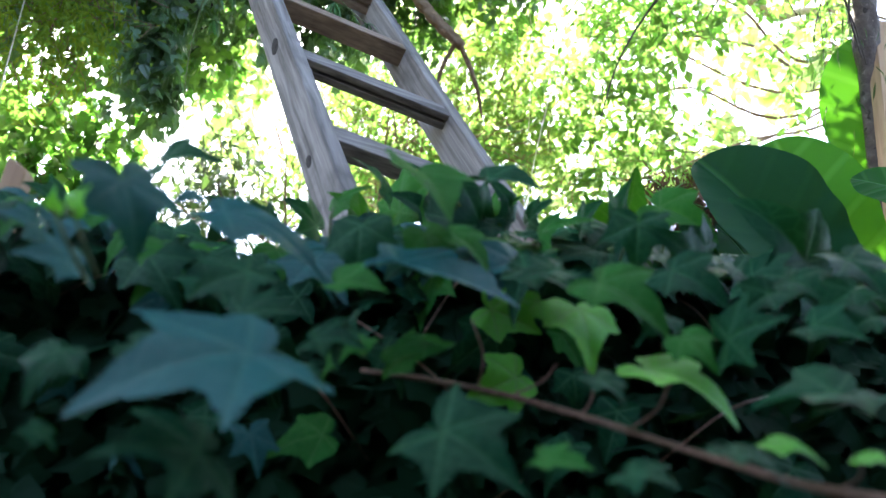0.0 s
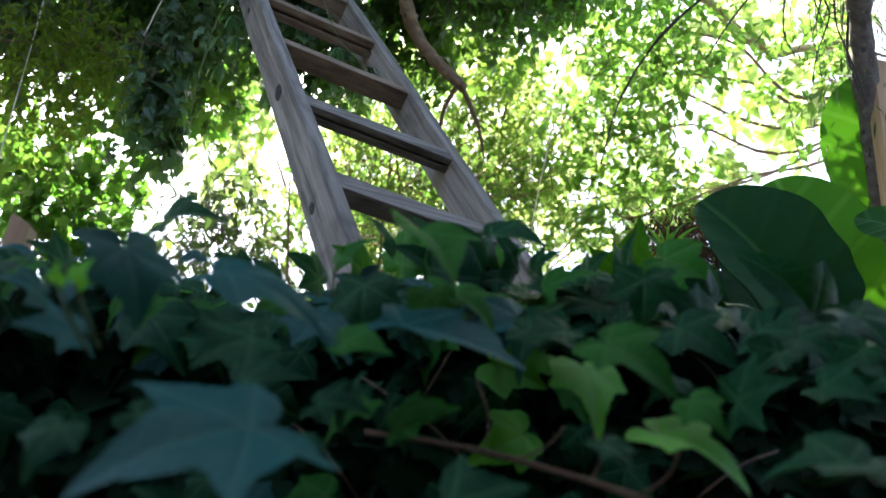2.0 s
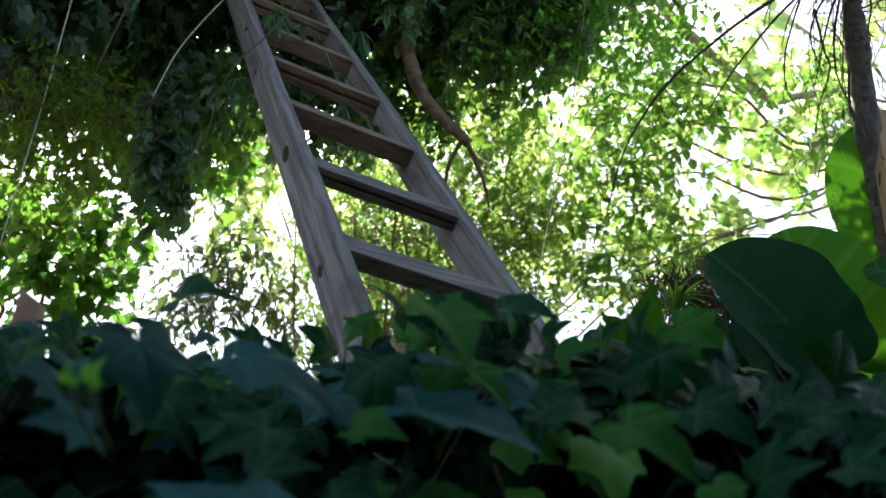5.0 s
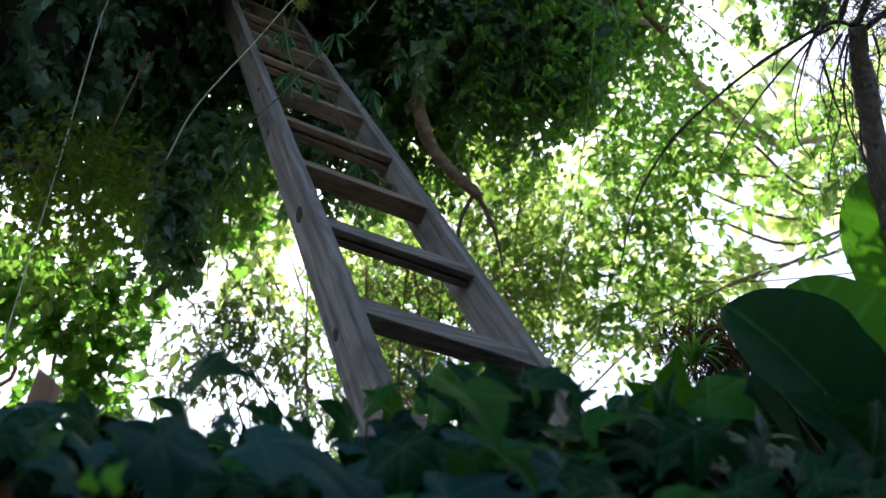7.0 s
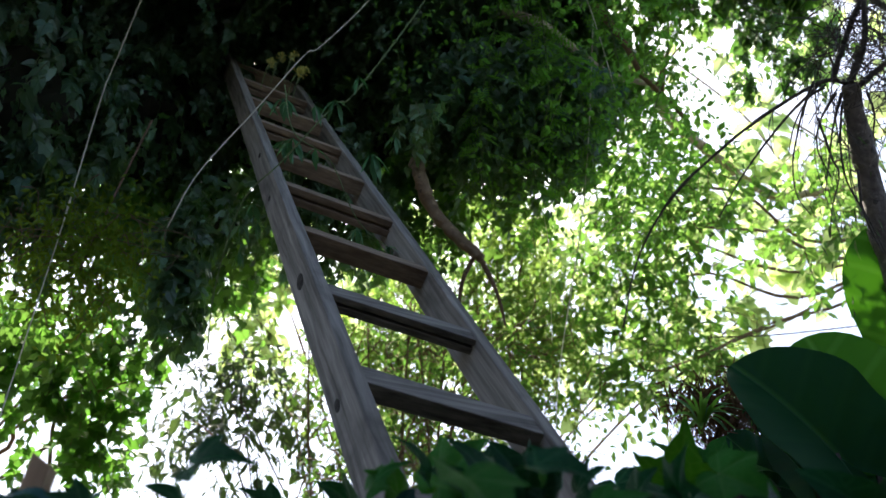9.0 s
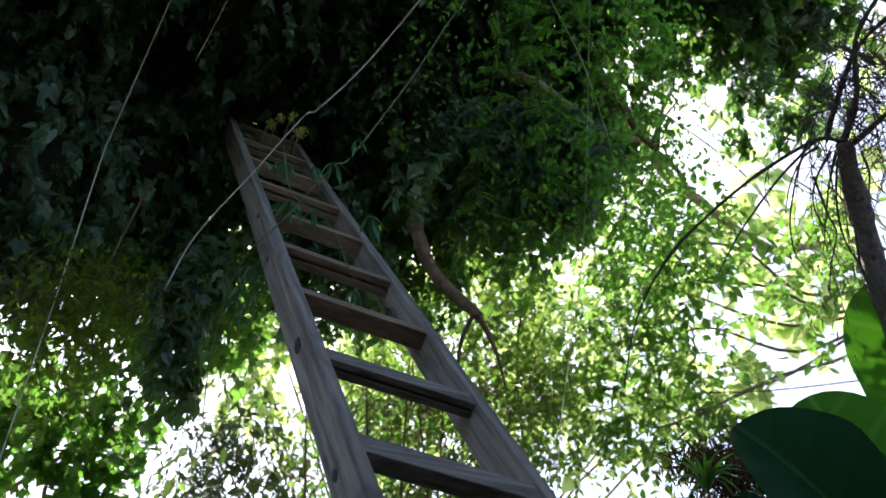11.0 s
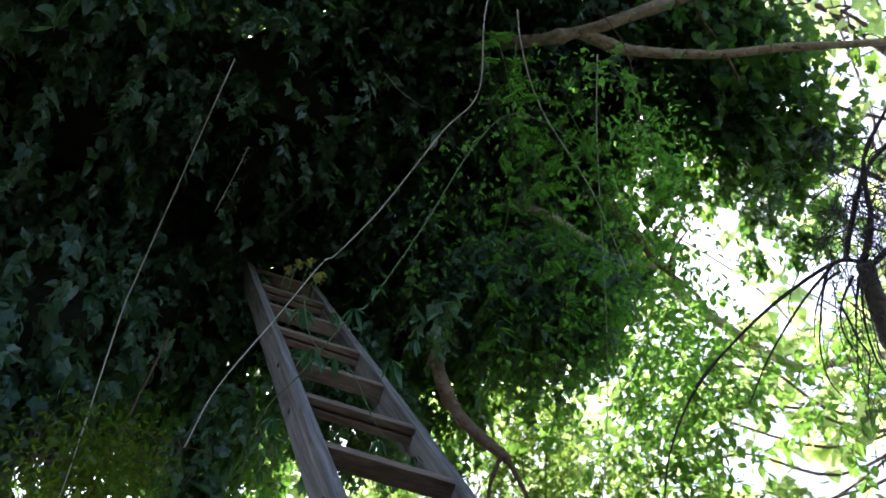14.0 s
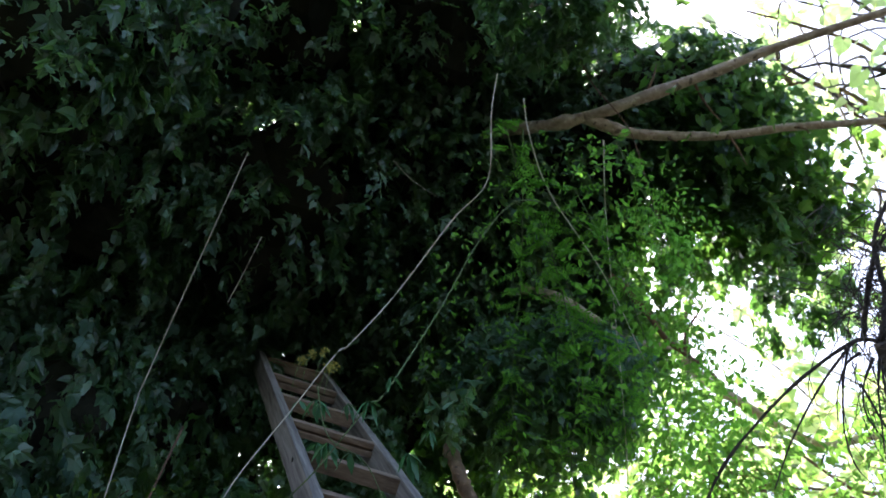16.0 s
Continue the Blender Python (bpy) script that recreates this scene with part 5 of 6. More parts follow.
stake = thing("stake", (-0.362, 0.757, 0.86), "short pale wooden stake with a slanted top in the ivy", "stake")
bm = beam(-0.0105, 0.0105, -0.0105, 0.0105, 0, 0.212, 0.002)
for v in bm.verts:
    if v.co.z > 0.1:
        v.co.z -= 0.55 * (v.co.x + 0.0105)
part("shaft", bm, POST_WOOD, stake, m=Matrix.Translation((-0.362, 0.757, 0.86)))

# ---- elephant ears ----
def ear_mesh(seed, fold):
    """A broad heart-shaped leaf, tip along +y, its stalk joined inside the notch."""
    r = random.Random(seed)
    rings, n = 6, 56
    verts, faces = [(0, 0, 0)], []
    for k in range(1, rings + 1):
        s = k / rings
        for i in range(n + 1):
            a = radians(-172 + 344 * i / n)
            ca = abs(math.degrees(a))
            q = 0.54 + 0.44 * max(0, math.cos(a)) ** 2.5 - 0.05 * math.exp(-((ca - 100) / 30) ** 2) - 0.34 * math.exp(-((ca - 172) / 16) ** 2)
            x, y = q * s * math.sin(a), q * s * math.cos(a)
            z = fold * abs(x) - 0.20 * (x * x) - 0.22 * max(0, y) ** 2 + 0.018 * math.sin(a * 9 + seed) * s ** 3
            verts.append((x, y, z))
    w = n + 1
    for i in range(n):
        faces.append((0, 2 + i, 1 + i))
    for k in range(rings - 1):
        for i in range(n):
            a = 1 + k * w + i
            faces.append((a, a + 1, a + w + 1, a + w))
    return mesh_of("blade", verts, faces, [(0.5 + x / 2, 0.5 + y / 2) for x, y, z in verts], smooth=True)


def elephant_ear():
    plant = thing("elephant_ear_plant", (1.05, 1.75, 0.9), "elephant ear plant with great heart-shaped green leaves", "plant")
    root = Vector((1.08, 1.78, 0.92))
    for i, (joint, tip, facing, size) in enumerate((
            ((0.92, 1.718, 1.575), (0.724, 1.689, 1.80), (0.092, -1.002, 0.003), 0.298),
            ((1.108, 1.89, 1.646), (0.965, 1.805, 1.94), (-0.30, -0.88, -0.30), 0.345),
            ((1.464, 2.078, 2.181), (1.362, 1.944, 2.446), (-0.42, -0.85, -0.20), 0.345),
            ((1.25, 1.682, 1.742), (1.138, 1.717, 1.813), (-0.3, -0.75, 0.5), 0.16),
            ((1.139, 1.899, 1.597), (0.998, 1.944, 1.673), (-0.3, -0.8, 0.4), 0.22),
            ((1.031, 1.929, 1.519), (0.911, 1.96, 1.595), (-0.2, -0.8, 0.5), 0.19),
            ((0.96, 2.021, 1.526), (0.875, 2.026, 1.615), (-0.2, -0.8, 0.4), 0.16),
            ((0.997, 2.098, 1.732), (0.903, 2.050, 1.802), (-0.2, -0.8, 0.4), 0.17),
            ((1.093, 2.053, 1.725), (1.003, 2.027, 1.753), (-0.2, -0.8, 0.4), 0.20),
            ((1.084, 1.918, 1.627), (1.006, 1.889, 1.652), (-0.2, -0.8, 0.4), 0.19),
            ((0.912, 1.856, 1.559), (0.846, 1.804, 1.617), (-0.2, -0.8, 0.4), 0.16),
            ((0.868, 1.978, 1.598), (0.800, 1.923, 1.660), (-0.2, -0.8, 0.4), 0.15),
            ((1.253, 2.075, 1.749), (1.171, 2.041, 1.793), (-0.2, -0.8, 0.4), 0.18))):
        joint, tip = Vector(joint), Vector(tip)
        me = ear_mesh(i, (0.58, 0.12, 0.16, 0.16, 0.2, 0.1, 0.2)[i % 7])
        me.materials.append(ELEPHANT_LIT if i == 1 else ELEPHANT if i in (2, 3, 4, 8) else ELEPHANT_SHADED)
        blade = part("blade", me, None, plant, m=leaf_pose(joint, tip - joint, facing, size))
        base = root + Vector((0.03 * i - 0.05, 0.02 * i, 0))
        verts, faces = tube([base, (base + joint) / 2 + Vector((0.03, 0.05, 0.05)), joint], 0.014, 0.007, 8, 8)
        part("stalk", mesh_of("stalk", verts, faces, smooth=True), BARK_DARK, plant)


elephant_ear()


# ---- plain unseen walls behind the camera, added to block light ----
def build_light_blocks():
    bm = bmesh.new()
    bmesh.ops.create_cube(bm, size=1.0)
    for v in bm.verts:
        v.co = Vector((-1.5 if v.co.x < 0 else 7.0, v.co.y * 0.24 - 0.78, (v.co.z + 0.5) * 2.8))
    # Near black, so the added walls bounce no light forward.
    block_dark = plain("dark_light_block", (0.045, 0.045, 0.04), 0.9)
    ob = part("light_block_south", bm, block_dark)
    tagged(ob, "plain unseen dark wall added to block light", "wall", kind="structure")
    for name, x, y1, high in (("light_block_west", -3.6, 2.0, 1.9), ("light_block_east", 0.78, 0.42, 2.5)):
        bm = bmesh.new()
        bmesh.ops.create_cube(bm, size=1.0)
        for v in bm.verts:
            v.co = Vector((x + v.co.x * 0.2, -0.655 if v.co.y < 0 else y1, (v.co.z + 0.5) * high))
        ob = part(name, bm, block_dark)
        tagged(ob, "plain unseen dark wall added to block light", "wall", kind="structure")


build_light_blocks()


# ---- trailing ivy at the crown's edge ----
def trail(points, parent, n, size, r):
    """A hanging ivy shoot: its stem and its leaves, verts, faces and leaf rows."""
    line = spline(points, 10)
    rows = []
    for i in range(n):
        f = (i + r.random()) / n
        p = line[min(int(f * (len(line) - 1)), len(line) - 1)]
        side = Vector((r.gauss(0, 1), r.gauss(0, 1), 0)).normalized()
        rows.append((p + side * 0.012, side * 0.5 + Vector((0, 0, -0.8)), side + Vector((0, -0.6, 0.3)), size * r.uniform(0.6, 1.1) * (1.1 - 0.5 * f)))
    return tube(points, 0.002, 0.0012, 4, 6), rows


def trailing_ivy():
    r = random.Random(21)
    stems, rows = [], []
    starts = []
    for cx, cy, cz, rad in CLUMPS[3:27] + CLUMPS[29:]:
        for _ in range(int(14 * rad)):
            a = r.uniform(0, 2 * math.pi)
            k = r.uniform(0.35, 0.9)
            starts.append((cx + math.cos(a) * rad * k, cy + math.sin(a) * rad * k, cz - rad * 0.85 * math.sqrt(1 - k * k) * 0.9, r.uniform(0.12, 0.32)))
    for x, y, z, n in ((1.10, 1.95, 4.05, 0.35), (1.19, 1.97, 4.00, 0.55), (1.29, 2.04, 3.95, 0.40), (1.37, 1.93, 4.00, 0.30), (1.00, 1.92, 4.15, 0.35), (1.05, 2.1, 4.1, 0.4),
                       (1.24, 2.2, 4.05, 0.55), (0.92, 2.2, 4.0, 0.35), (0.80, 2.35, 3.95, 0.3), (1.30, 1.8, 4.2, 0.4), (1.42, 2.0, 4.1, 0.25), (0.7, 2.5, 3.85, 0.3), (-0.20, 2.40, 3.22, 0.22), (-0.10, 2.42, 3.24, 0.20), (-0.15, 2.36, 3.30, 0.22), (-0.05, 2.45, 3.20, 0.16), (-0.18, 1.97, 2.71, 0.14), (-0.13, 1.97, 2.71, 0.12), (-0.15, 1.96, 2.66, 0.12), (-0.11, 2.02, 2.74, 0.15)):
        for _ in range(2):
            starts.append((x + r.uniform(-0.08, 0.08), y + r.uniform(-0.1, 0.1), z, n * r.uniform(0.7, 1.2)))
    for x, y, z, long in starts:
        pts = [(x, y, z + 0.06), (x + r.uniform(-0.03, 0.03), y - 0.02, z - long * 0.5), (x + r.uniform(-0.06, 0.06), y + r.uniform(-0.06, 0.03), z - long)]
        stem, leaves = trail(pts, tree, int(long * 75), 0.05, r)
        stems.append(stem)
        rows += leaves
    ob = part("trailing_stem", mesh_of("trailing_stem", *joined(stems)), STEM_GREEN, tree)
    tagged(ob, kind="stuff")
    shapes = [lobed_leaf(IVY_SMALL if i % 2 else HEART, 1, 0.12, 0.06, i + 80) for i in range(6)]
    ob = part("trailing_foliage", leaf_mass("trailing_foliage", shapes, *[[q[k] for q in rows] for k in range(4)]), IVY_CROWN, tree)
    tagged(ob, kind="stuff")
    # the thinner right edge of the crown: loose ivy round the limbs
    places, tips, faces, sizes = [], [], [], []
    for bx, by, bz, rad, n in ((0.42, 2.46, 4.10, 0.3, 500), (0.70, 2.65, 3.87, 0.26, 400), (1.09, 2.06, 4.22, 0.28, 500), (0.87, 2.28, 4.14, 0.26, 450), (1.15, 1.95, 4.40, 0.34, 750), (0.95, 1.75, 4.35, 0.36, 900), (1.30, 2.05, 4.15, 0.26, 420), (0.72, 2.30, 4.02, 0.30, 480), (0.62, 2.62, 3.75, 0.28, 420), (1.02, 2.2, 4.15, 0.28, 380), (-0.1, 3.0, 3.2, 0.3, 380), (0.3, 2.9, 3.2, 0.24, 260), (1.47, 1.87, 4.31, 0.26, 300), (1.58, 2.08, 4.14, 0.22, 320), (1.37, 2.22, 4.01, 0.20, 220), (1.14, 1.99, 4.13, 0.26, 320)):
        for _ in range(n):
            d = Vector(rng.normal(0, 0.5, 3))
            p = Vector((bx, by, bz)) + d * rad
            if noise.noise(p * 5.0) < -0.12:
                continue
            places.append(p)
            tips.append(rng.normal(0, 0.45, 3) + (0, 0, -1))
            faces.append(rng.normal(0, 0.6, 3) + (0, -0.5, 0.3))
            sizes.append(float(rng.uniform(0.03, 0.06)))
    fringe = ([], [], [], [])
    for bx, by, bz, rad, n in ((-1.45, 2.66, 2.55, 0.34, 420), (-1.15, 2.85, 2.66, 0.30, 300), (-1.60, 2.72, 2.80, 0.36, 320), (-1.7, 2.9, 2.3, 0.3, 160)):
        for _ in range(n):
            fringe[0].append(Vector((bx, by, bz)) + Vector(rng.normal(0, 0.55, 3)) * rad)
            fringe[1].append(rng.normal(0, 0.45, 3) + (0, 0, -1))
            fringe[2].append(rng.normal(0, 0.6, 3) + (0, -0.5, 0.3))
            fringe[3].append(float(rng.uniform(0.03, 0.055)))
    ob = part("fringe_foliage", leaf_mass("fringe_foliage", shapes, *fringe), SHADE, tree)
    tagged(ob, "green ivy fringe lit from behind", kind="stuff")
    ob = part("loose_foliage", leaf_mass("loose_foliage", shapes, places, tips, faces, sizes), SHADE, tree)
    tagged(ob, "loose ivy at the crown's edge", kind="stuff")


trailing_ivy()


# ---- climber with feathery leaves ----
def feather_mesh(seed):
    """A pinnate leaf: rachis along +y, drooping, with pairs of leaflets."""
    r = random.Random(seed)
    pairs = r.randint(6, 9)
    rows = []
    for i in range(pairs):
        f = 0.18 + 0.82 * i / pairs
        p = Vector((0, f, -0.18 * f * f))
        for side in (-1, 1):
            rows.append((p, Vector((side, 0.55, -0.25 + r.uniform(-0.1, 0.1))), Vector((0.1 * side, -0.1, 1)), (0.27 - 0.10 * f) * r.uniform(0.85, 1.1)))
    rows.append((Vector((0, 1.0, -0.18)), Vector((0, 1, -0.5)), Vector((0, 0.3, 1)), 0.2))
    verts, faces, uvs = [], [], []
    for p, tip, facing, size in rows:
        t = turned(np.array([tip], float), np.array([facing], float))[0]
        o = len(verts)
        v, f, u = oval_leaf(0.17, 0.1)
        verts += [tuple(t @ np.array(q) * size + np.array(p)) for q in v]
        faces += [tuple(k + o for k in g) for g in f]
        uvs += u
    v, f = tube([(0, 0, 0), (0, 0.5, -0.045), (0, 1.0, -0.18)], 0.012, 0.006, 4, 4)
    o = len(verts)
    verts += [tuple(q) for q in v]
    faces += [tuple(k + o for k in g) for g in f]
    uvs += [(0.5, 0.5)] * len(v)
    me = mesh_of("feather_leaf", verts, faces, uvs)
    me.materials.append(FEATHER)
    return me


def feather_climber():
    plant = thing("feathery_climber", (0.4, 2.0, 3.5), "climber with bright green feathery leaves hanging from the limbs", "climbing plant")
    meshes = [feather_mesh(i) for i in range(6)]
    r = random.Random(8)
    spines = [[(0.03, 1.38, 3.60), (0.12, 1.58, 3.41), (0.22, 1.74, 3.29), (0.31, 1.90, 3.15), (0.40, 2.01, 3.04), (0.48, 2.14, 2.89), (0.52, 2.27, 2.70)],
              [(0.10, 1.40, 3.60), (0.10, 1.80, 3.25), (0.07, 2.10, 2.99), (0.10, 2.25, 2.75)],
              [(0.45, 1.45, 3.60), (0.57, 1.59, 3.34), (0.65, 1.69, 3.24), (0.70, 1.89, 3.07), (0.66, 2.1, 2.85)],
              [(0.20, 1.70, 3.30), (0.30, 2.0, 2.95), (0.28, 2.26, 2.75), (0.32, 2.4, 2.5)],
              [(0.30, 1.60, 3.50), (0.45, 1.80, 3.30), (0.58, 2.05, 3.1), (0.64, 2.25, 2.85), (0.62, 2.45, 2.6)]]
    for pts, n in zip(spines, (80, 44, 50, 46, 80)):
        verts, faces = tube(pts, 0.0026, 0.0015, 5, 8, 0.1)
        part("stem", mesh_of("stem", verts, faces, smooth=True), STEM_GREEN, plant)
        line = spline(pts, 12)
        for i in range(n):
            p = line[int((i + r.random()) / n * (len(line) - 1))]
            d = Vector((r.gauss(0, 1), r.gauss(0, 0.7) - 0.2, r.uniform(-0.9, 0.1)))
            up = Vector((r.gauss(0, 0.4), r.gauss(0, 0.4) - 0.3, 1))
            part("feather_leaf", r.choice(meshes), None, plant, m=leaf_pose(p, d, up, r.uniform(0.07, 0.13)))
    # loose small leaves along its trailing shoots
    rows = [[], [], [], []]
    for bx, by, bz, rad, n in ((0.41, 1.66, 2.97, 0.22, 90), (0.60, 1.95, 2.77, 0.24, 240), (0.53, 2.17, 2.70, 0.24, 170), (0.24, 2.20, 2.75, 0.26, 110),
                               (0.85, 2.20, 2.85, 0.26, 320), (0.68, 1.84, 3.01, 0.22, 220), (0.34, 1.95, 2.90, 0.26, 90), (0.55, 1.55, 3.10, 0.18, 160), (0.80, 2.35, 3.10, 0.22, 260),
                               (-0.14, 1.81, 3.12, 0.20, 80), (0.06, 1.95, 3.13, 0.22, 90), (0.15, 1.64, 3.24, 0.22, 110), (0.27, 2.03, 3.04, 0.20, 90), (-0.19, 2.13, 3.10, 0.20, 70), (0.46, 1.64, 3.32, 0.20, 120), (0.63, 1.62, 3.41, 0.20, 110), (0.34, 1.43, 3.36, 0.18, 90), (-0.01, 1.56, 3.30, 0.18, 60)):
        for _ in range(n):
            rows[0].append(Vector((bx, by, bz)) + Vector((r.gauss(0, 0.5), r.gauss(0, 0.5), r.gauss(0, 0.6))) * rad)
            rows[1].append((r.gauss(0, 0.6), r.gauss(0, 0.6), -0.7))
            rows[2].append((r.gauss(0, 0.7), r.gauss(-0.4, 0.6), 0.7))
            rows[3].append(r.uniform(0.018, 0.036))
    ob = part("small_leaves", leaf_mass("small_leaves", [oval_leaf(0.26), oval_leaf(0.34, 0.2)], *rows), FEATHER, plant)
    tagged(ob, kind="stuff")


feather_climber()


# ---- drooping leaf sprigs on the vines by the ladder ----
def sprig_mesh(seed, n):
    r = random.Random(seed)
    verts, faces, uvs = [], [], []
    for i in range(n):
        a = radians(-70 + 140 * i / max(1, n - 1) + r.uniform(-12, 12))
        tip = Vector((math.sin(a), math.cos(a) * 0.7, -0.5 + r.uniform(-0.5, 0.2)))
        t = turned(np.array([tip], float), np.array([Vector((0.1, -0.5, 1))], float))[0]
        v, f, u = narrow_leaf(0.17, 0.3)
        o = len(verts)
        s = r.uniform(0.75, 1.1)
        verts += [tuple(t @ np.array(q) * s) for q in v]
        faces += [tuple(k + o for k in g) for g in f]
        uvs += u
    me = mesh_of("leaf_spray", verts, faces, uvs, smooth=True)
    me.materials.append(CLIMBER)
    return me


def sprigs():
    plant = thing("climber_shoot", (-0.33, 1.51, 2.31), "young climber shoots with drooping narrow leaves on the ladder", "climbing plant")
    r = random.Random(4)
    for i, (p, size) in enumerate((((-0.50, 1.62, 2.43), 0.075), ((-0.33, 1.50, 2.32), 0.075), ((-0.43, 1.56, 2.23), 0.07), ((-0.37, 1.58, 2.22), 0.075), ((-0.27, 1.45, 2.36), 0.05),
                                   ((-0.23, 1.64, 2.27), 0.075), ((-0.50, 1.62, 2.05), 0.05), ((-0.24, 1.67, 2.04), 0.06), ((-0.15, 1.69, 2.01), 0.045), ((-0.52, 1.63, 1.99), 0.06), ((-0.18, 1.68, 2.38), 0.05), ((-0.48, 1.60, 2.40), 0.05),
                                   ((-0.52, 1.65, 2.07), 0.050), ((-0.49, 1.66, 2.02), 0.050), ((-0.52, 1.68, 1.94), 0.045), ((-0.60, 1.79, 2.58), 0.060), ((-0.43, 1.71, 2.50), 0.065), ((-0.50, 1.74, 2.38), 0.070))):
        part("leaf_spray", sprig_mesh(i, 3 + i % 3), None, plant, m=leaf_pose(p, (r.gauss(0, 0.4), -0.3, -1), (0, -1, 0.3), size))
    pts = [(-0.50, 1.60, 2.46), (-0.43, 1.56, 2.25), (-0.33, 1.60, 2.20), (-0.24, 1.66, 2.06), (-0.14, 1.70, 2.00)]
    verts, faces = tube(pts, 0.002, 0.0012, 5, 8)
    part("stem", mesh_of("stem", verts, faces, smooth=True), STEM_GREEN, plant)


sprigs()


# ---- ivy flower heads at the ladder's top ----
def umbel(at, size, seed):
    flower = thing("ivy_flower_head", at, "round yellow-green ivy flower head on a thin stalk", "flower", "ivy flower heads")
    r = random.Random(seed)
    pieces = []
    for _ in range(26):
        d = Vector((r.gauss(0, 1), r.gauss(0, 1), r.gauss(0, 1) + 0.6)).normalized()
        q = Vector(at) + d * size
        pieces.append(tube([at, (Vector(at) + q) / 2, q], size * 0.05, size * 0.04, 4, 2))
        pieces.append(tube([q, q + d * size * 0.15, q + d * size * 0.3], size * 0.16, size * 0.08, 5, 2))
    part("florets", mesh_of("florets", *joined(pieces)), FLOWER, flower)
    verts, faces = tube([(at[0] - 0.02, at[1] + 0.03, at[2] - 0.09), (at[0] - 0.01, at[1], at[2] - 0.04), at], 0.0016, 0.0012, 5, 4)
    part("stalk", mesh_of("stalk", verts, faces), STEM_GREEN, flower)


for i, p in enumerate(((-0.63, 1.82, 2.78), (-0.60, 1.81, 2.80), (-0.56, 1.81, 2.81), (-0.53, 1.85, 2.78), (-0.545, 1.84, 2.765))):
    umbel(p, 0.014 + 0.004 * (i > 2), i)


# ---- twigs of the weeping tree ----
def weeping_twigs():
    r = random.Random(14)
    heads = [(1.11, 1.69, 2.79), (1.20, 1.66, 2.86), (1.24, 1.60, 2.90), (1.18, 1.62, 2.93), (1.25, 1.5, 3.0), (1.28, 1.7, 2.75), (1.3, 1.4, 3.05)]
    for i in range(34):
        h = Vector(r.choice(heads)) + Vector((r.uniform(-0.06, 0.06), r.uniform(-0.05, 0.05), r.uniform(-0.05, 0.05)))
        long = r.uniform(0.15, 0.75)
        out = Vector((r.gauss(0, 0.10), r.gauss(0.05, 0.10), 0))
        pts = [h, h + out * 0.7 + Vector((0, 0, -0.02)), h + out * 1.5 + Vector((0, 0, -long * 0.5)), h + out * 1.3 + Vector((r.gauss(0, 0.04), 0, -long))]
        limb("twig", pts, 0.0032 if i % 4 == 0 else 0.0018, 0.0009, BARK_DARK, weeper, 5, 6, 0.3, 0.5)
    for pts in (
            [(0.898, 1.405, 2.456), (0.887, 1.464, 2.41), (0.884, 1.516, 2.363), (0.885, 1.567, 2.311), (0.904, 1.615, 2.248), (0.941, 1.636, 2.2)],
            [(0.934, 1.485, 2.408), (0.979, 1.542, 2.326), (1.002, 1.566, 2.286), (0.998, 1.63, 2.218), (1.003, 1.676, 2.16)],
            [(0.993, 1.454, 2.446), (1.004, 1.525, 2.374), (1.032, 1.587, 2.291), (1.088, 1.628, 2.205), (1.143, 1.672, 2.107)],
            [(1.026, 1.521, 2.268), (1.048, 1.578, 2.191), (1.081, 1.611, 2.127), (1.103, 1.627, 2.088)],
            [(0.963, 1.426, 2.444), (0.941, 1.488, 2.401), (0.945, 1.539, 2.35), (0.988, 1.578, 2.283)],
            [(1.04, 1.418, 2.448), (1.065, 1.45, 2.404), (1.073, 1.489, 2.362), (1.094, 1.495, 2.342)],
            [(0.963, 1.404, 2.42), (0.959, 1.468, 2.365), (0.963, 1.538, 2.293), (0.966, 1.587, 2.239)],
            [(0.936, 1.426, 2.46), (0.905, 1.459, 2.448), (0.885, 1.52, 2.404), (0.883, 1.573, 2.352)]):
        limb("twig", pts, 0.0036, 0.0014, BARK_DARK, weeper, 5, 8, 0.3, 0.4)
    pieces = []
    for i in range(800):
        h = Vector((1.29, 1.58, 2.92)) + Vector((r.gauss(0, 0.13), r.gauss(0, 0.12), r.gauss(0, 0.15)))
        d = Vector((r.gauss(0, 1), r.gauss(0, 1), r.gauss(-0.3, 0.8))).normalized() * r.uniform(0.05, 0.16)
        pieces.append(tube([h, h + d * 0.5 + Vector((0, 0, -0.006)), h + d + Vector((0, 0, -0.02))], 0.0019, 0.0009, 3, 3))
    ob = part("fine_twig", mesh_of("fine_twig", *joined(pieces)), BARK_DARK, weeper)
    tagged(ob, "mass of fine dark twigs", kind="stuff")
    places, tips, faces, sizes = [], [], [], []
    for _ in range(300):
        h = Vector((1.42, 1.95, 2.55)) + Vector((r.gauss(0, 0.16), r.gauss(0, 0.14), r.gauss(0, 0.28)))
        places.append(h)
        tips.append((r.gauss(0, 0.3), r.gauss(0, 0.3), -1))
        faces.append((r.gauss(0, 1), r.gauss(0, 1), 0.2))
        sizes.append(r.uniform(0.03, 0.07))
    ob = part("foliage", leaf_mass("foliage", [narrow_leaf(0.05, 0.1)], places, tips, faces, sizes), WILLOW, weeper)
    tagged(ob, "fine drooping green needles", kind="stuff")


weeping_twigs()


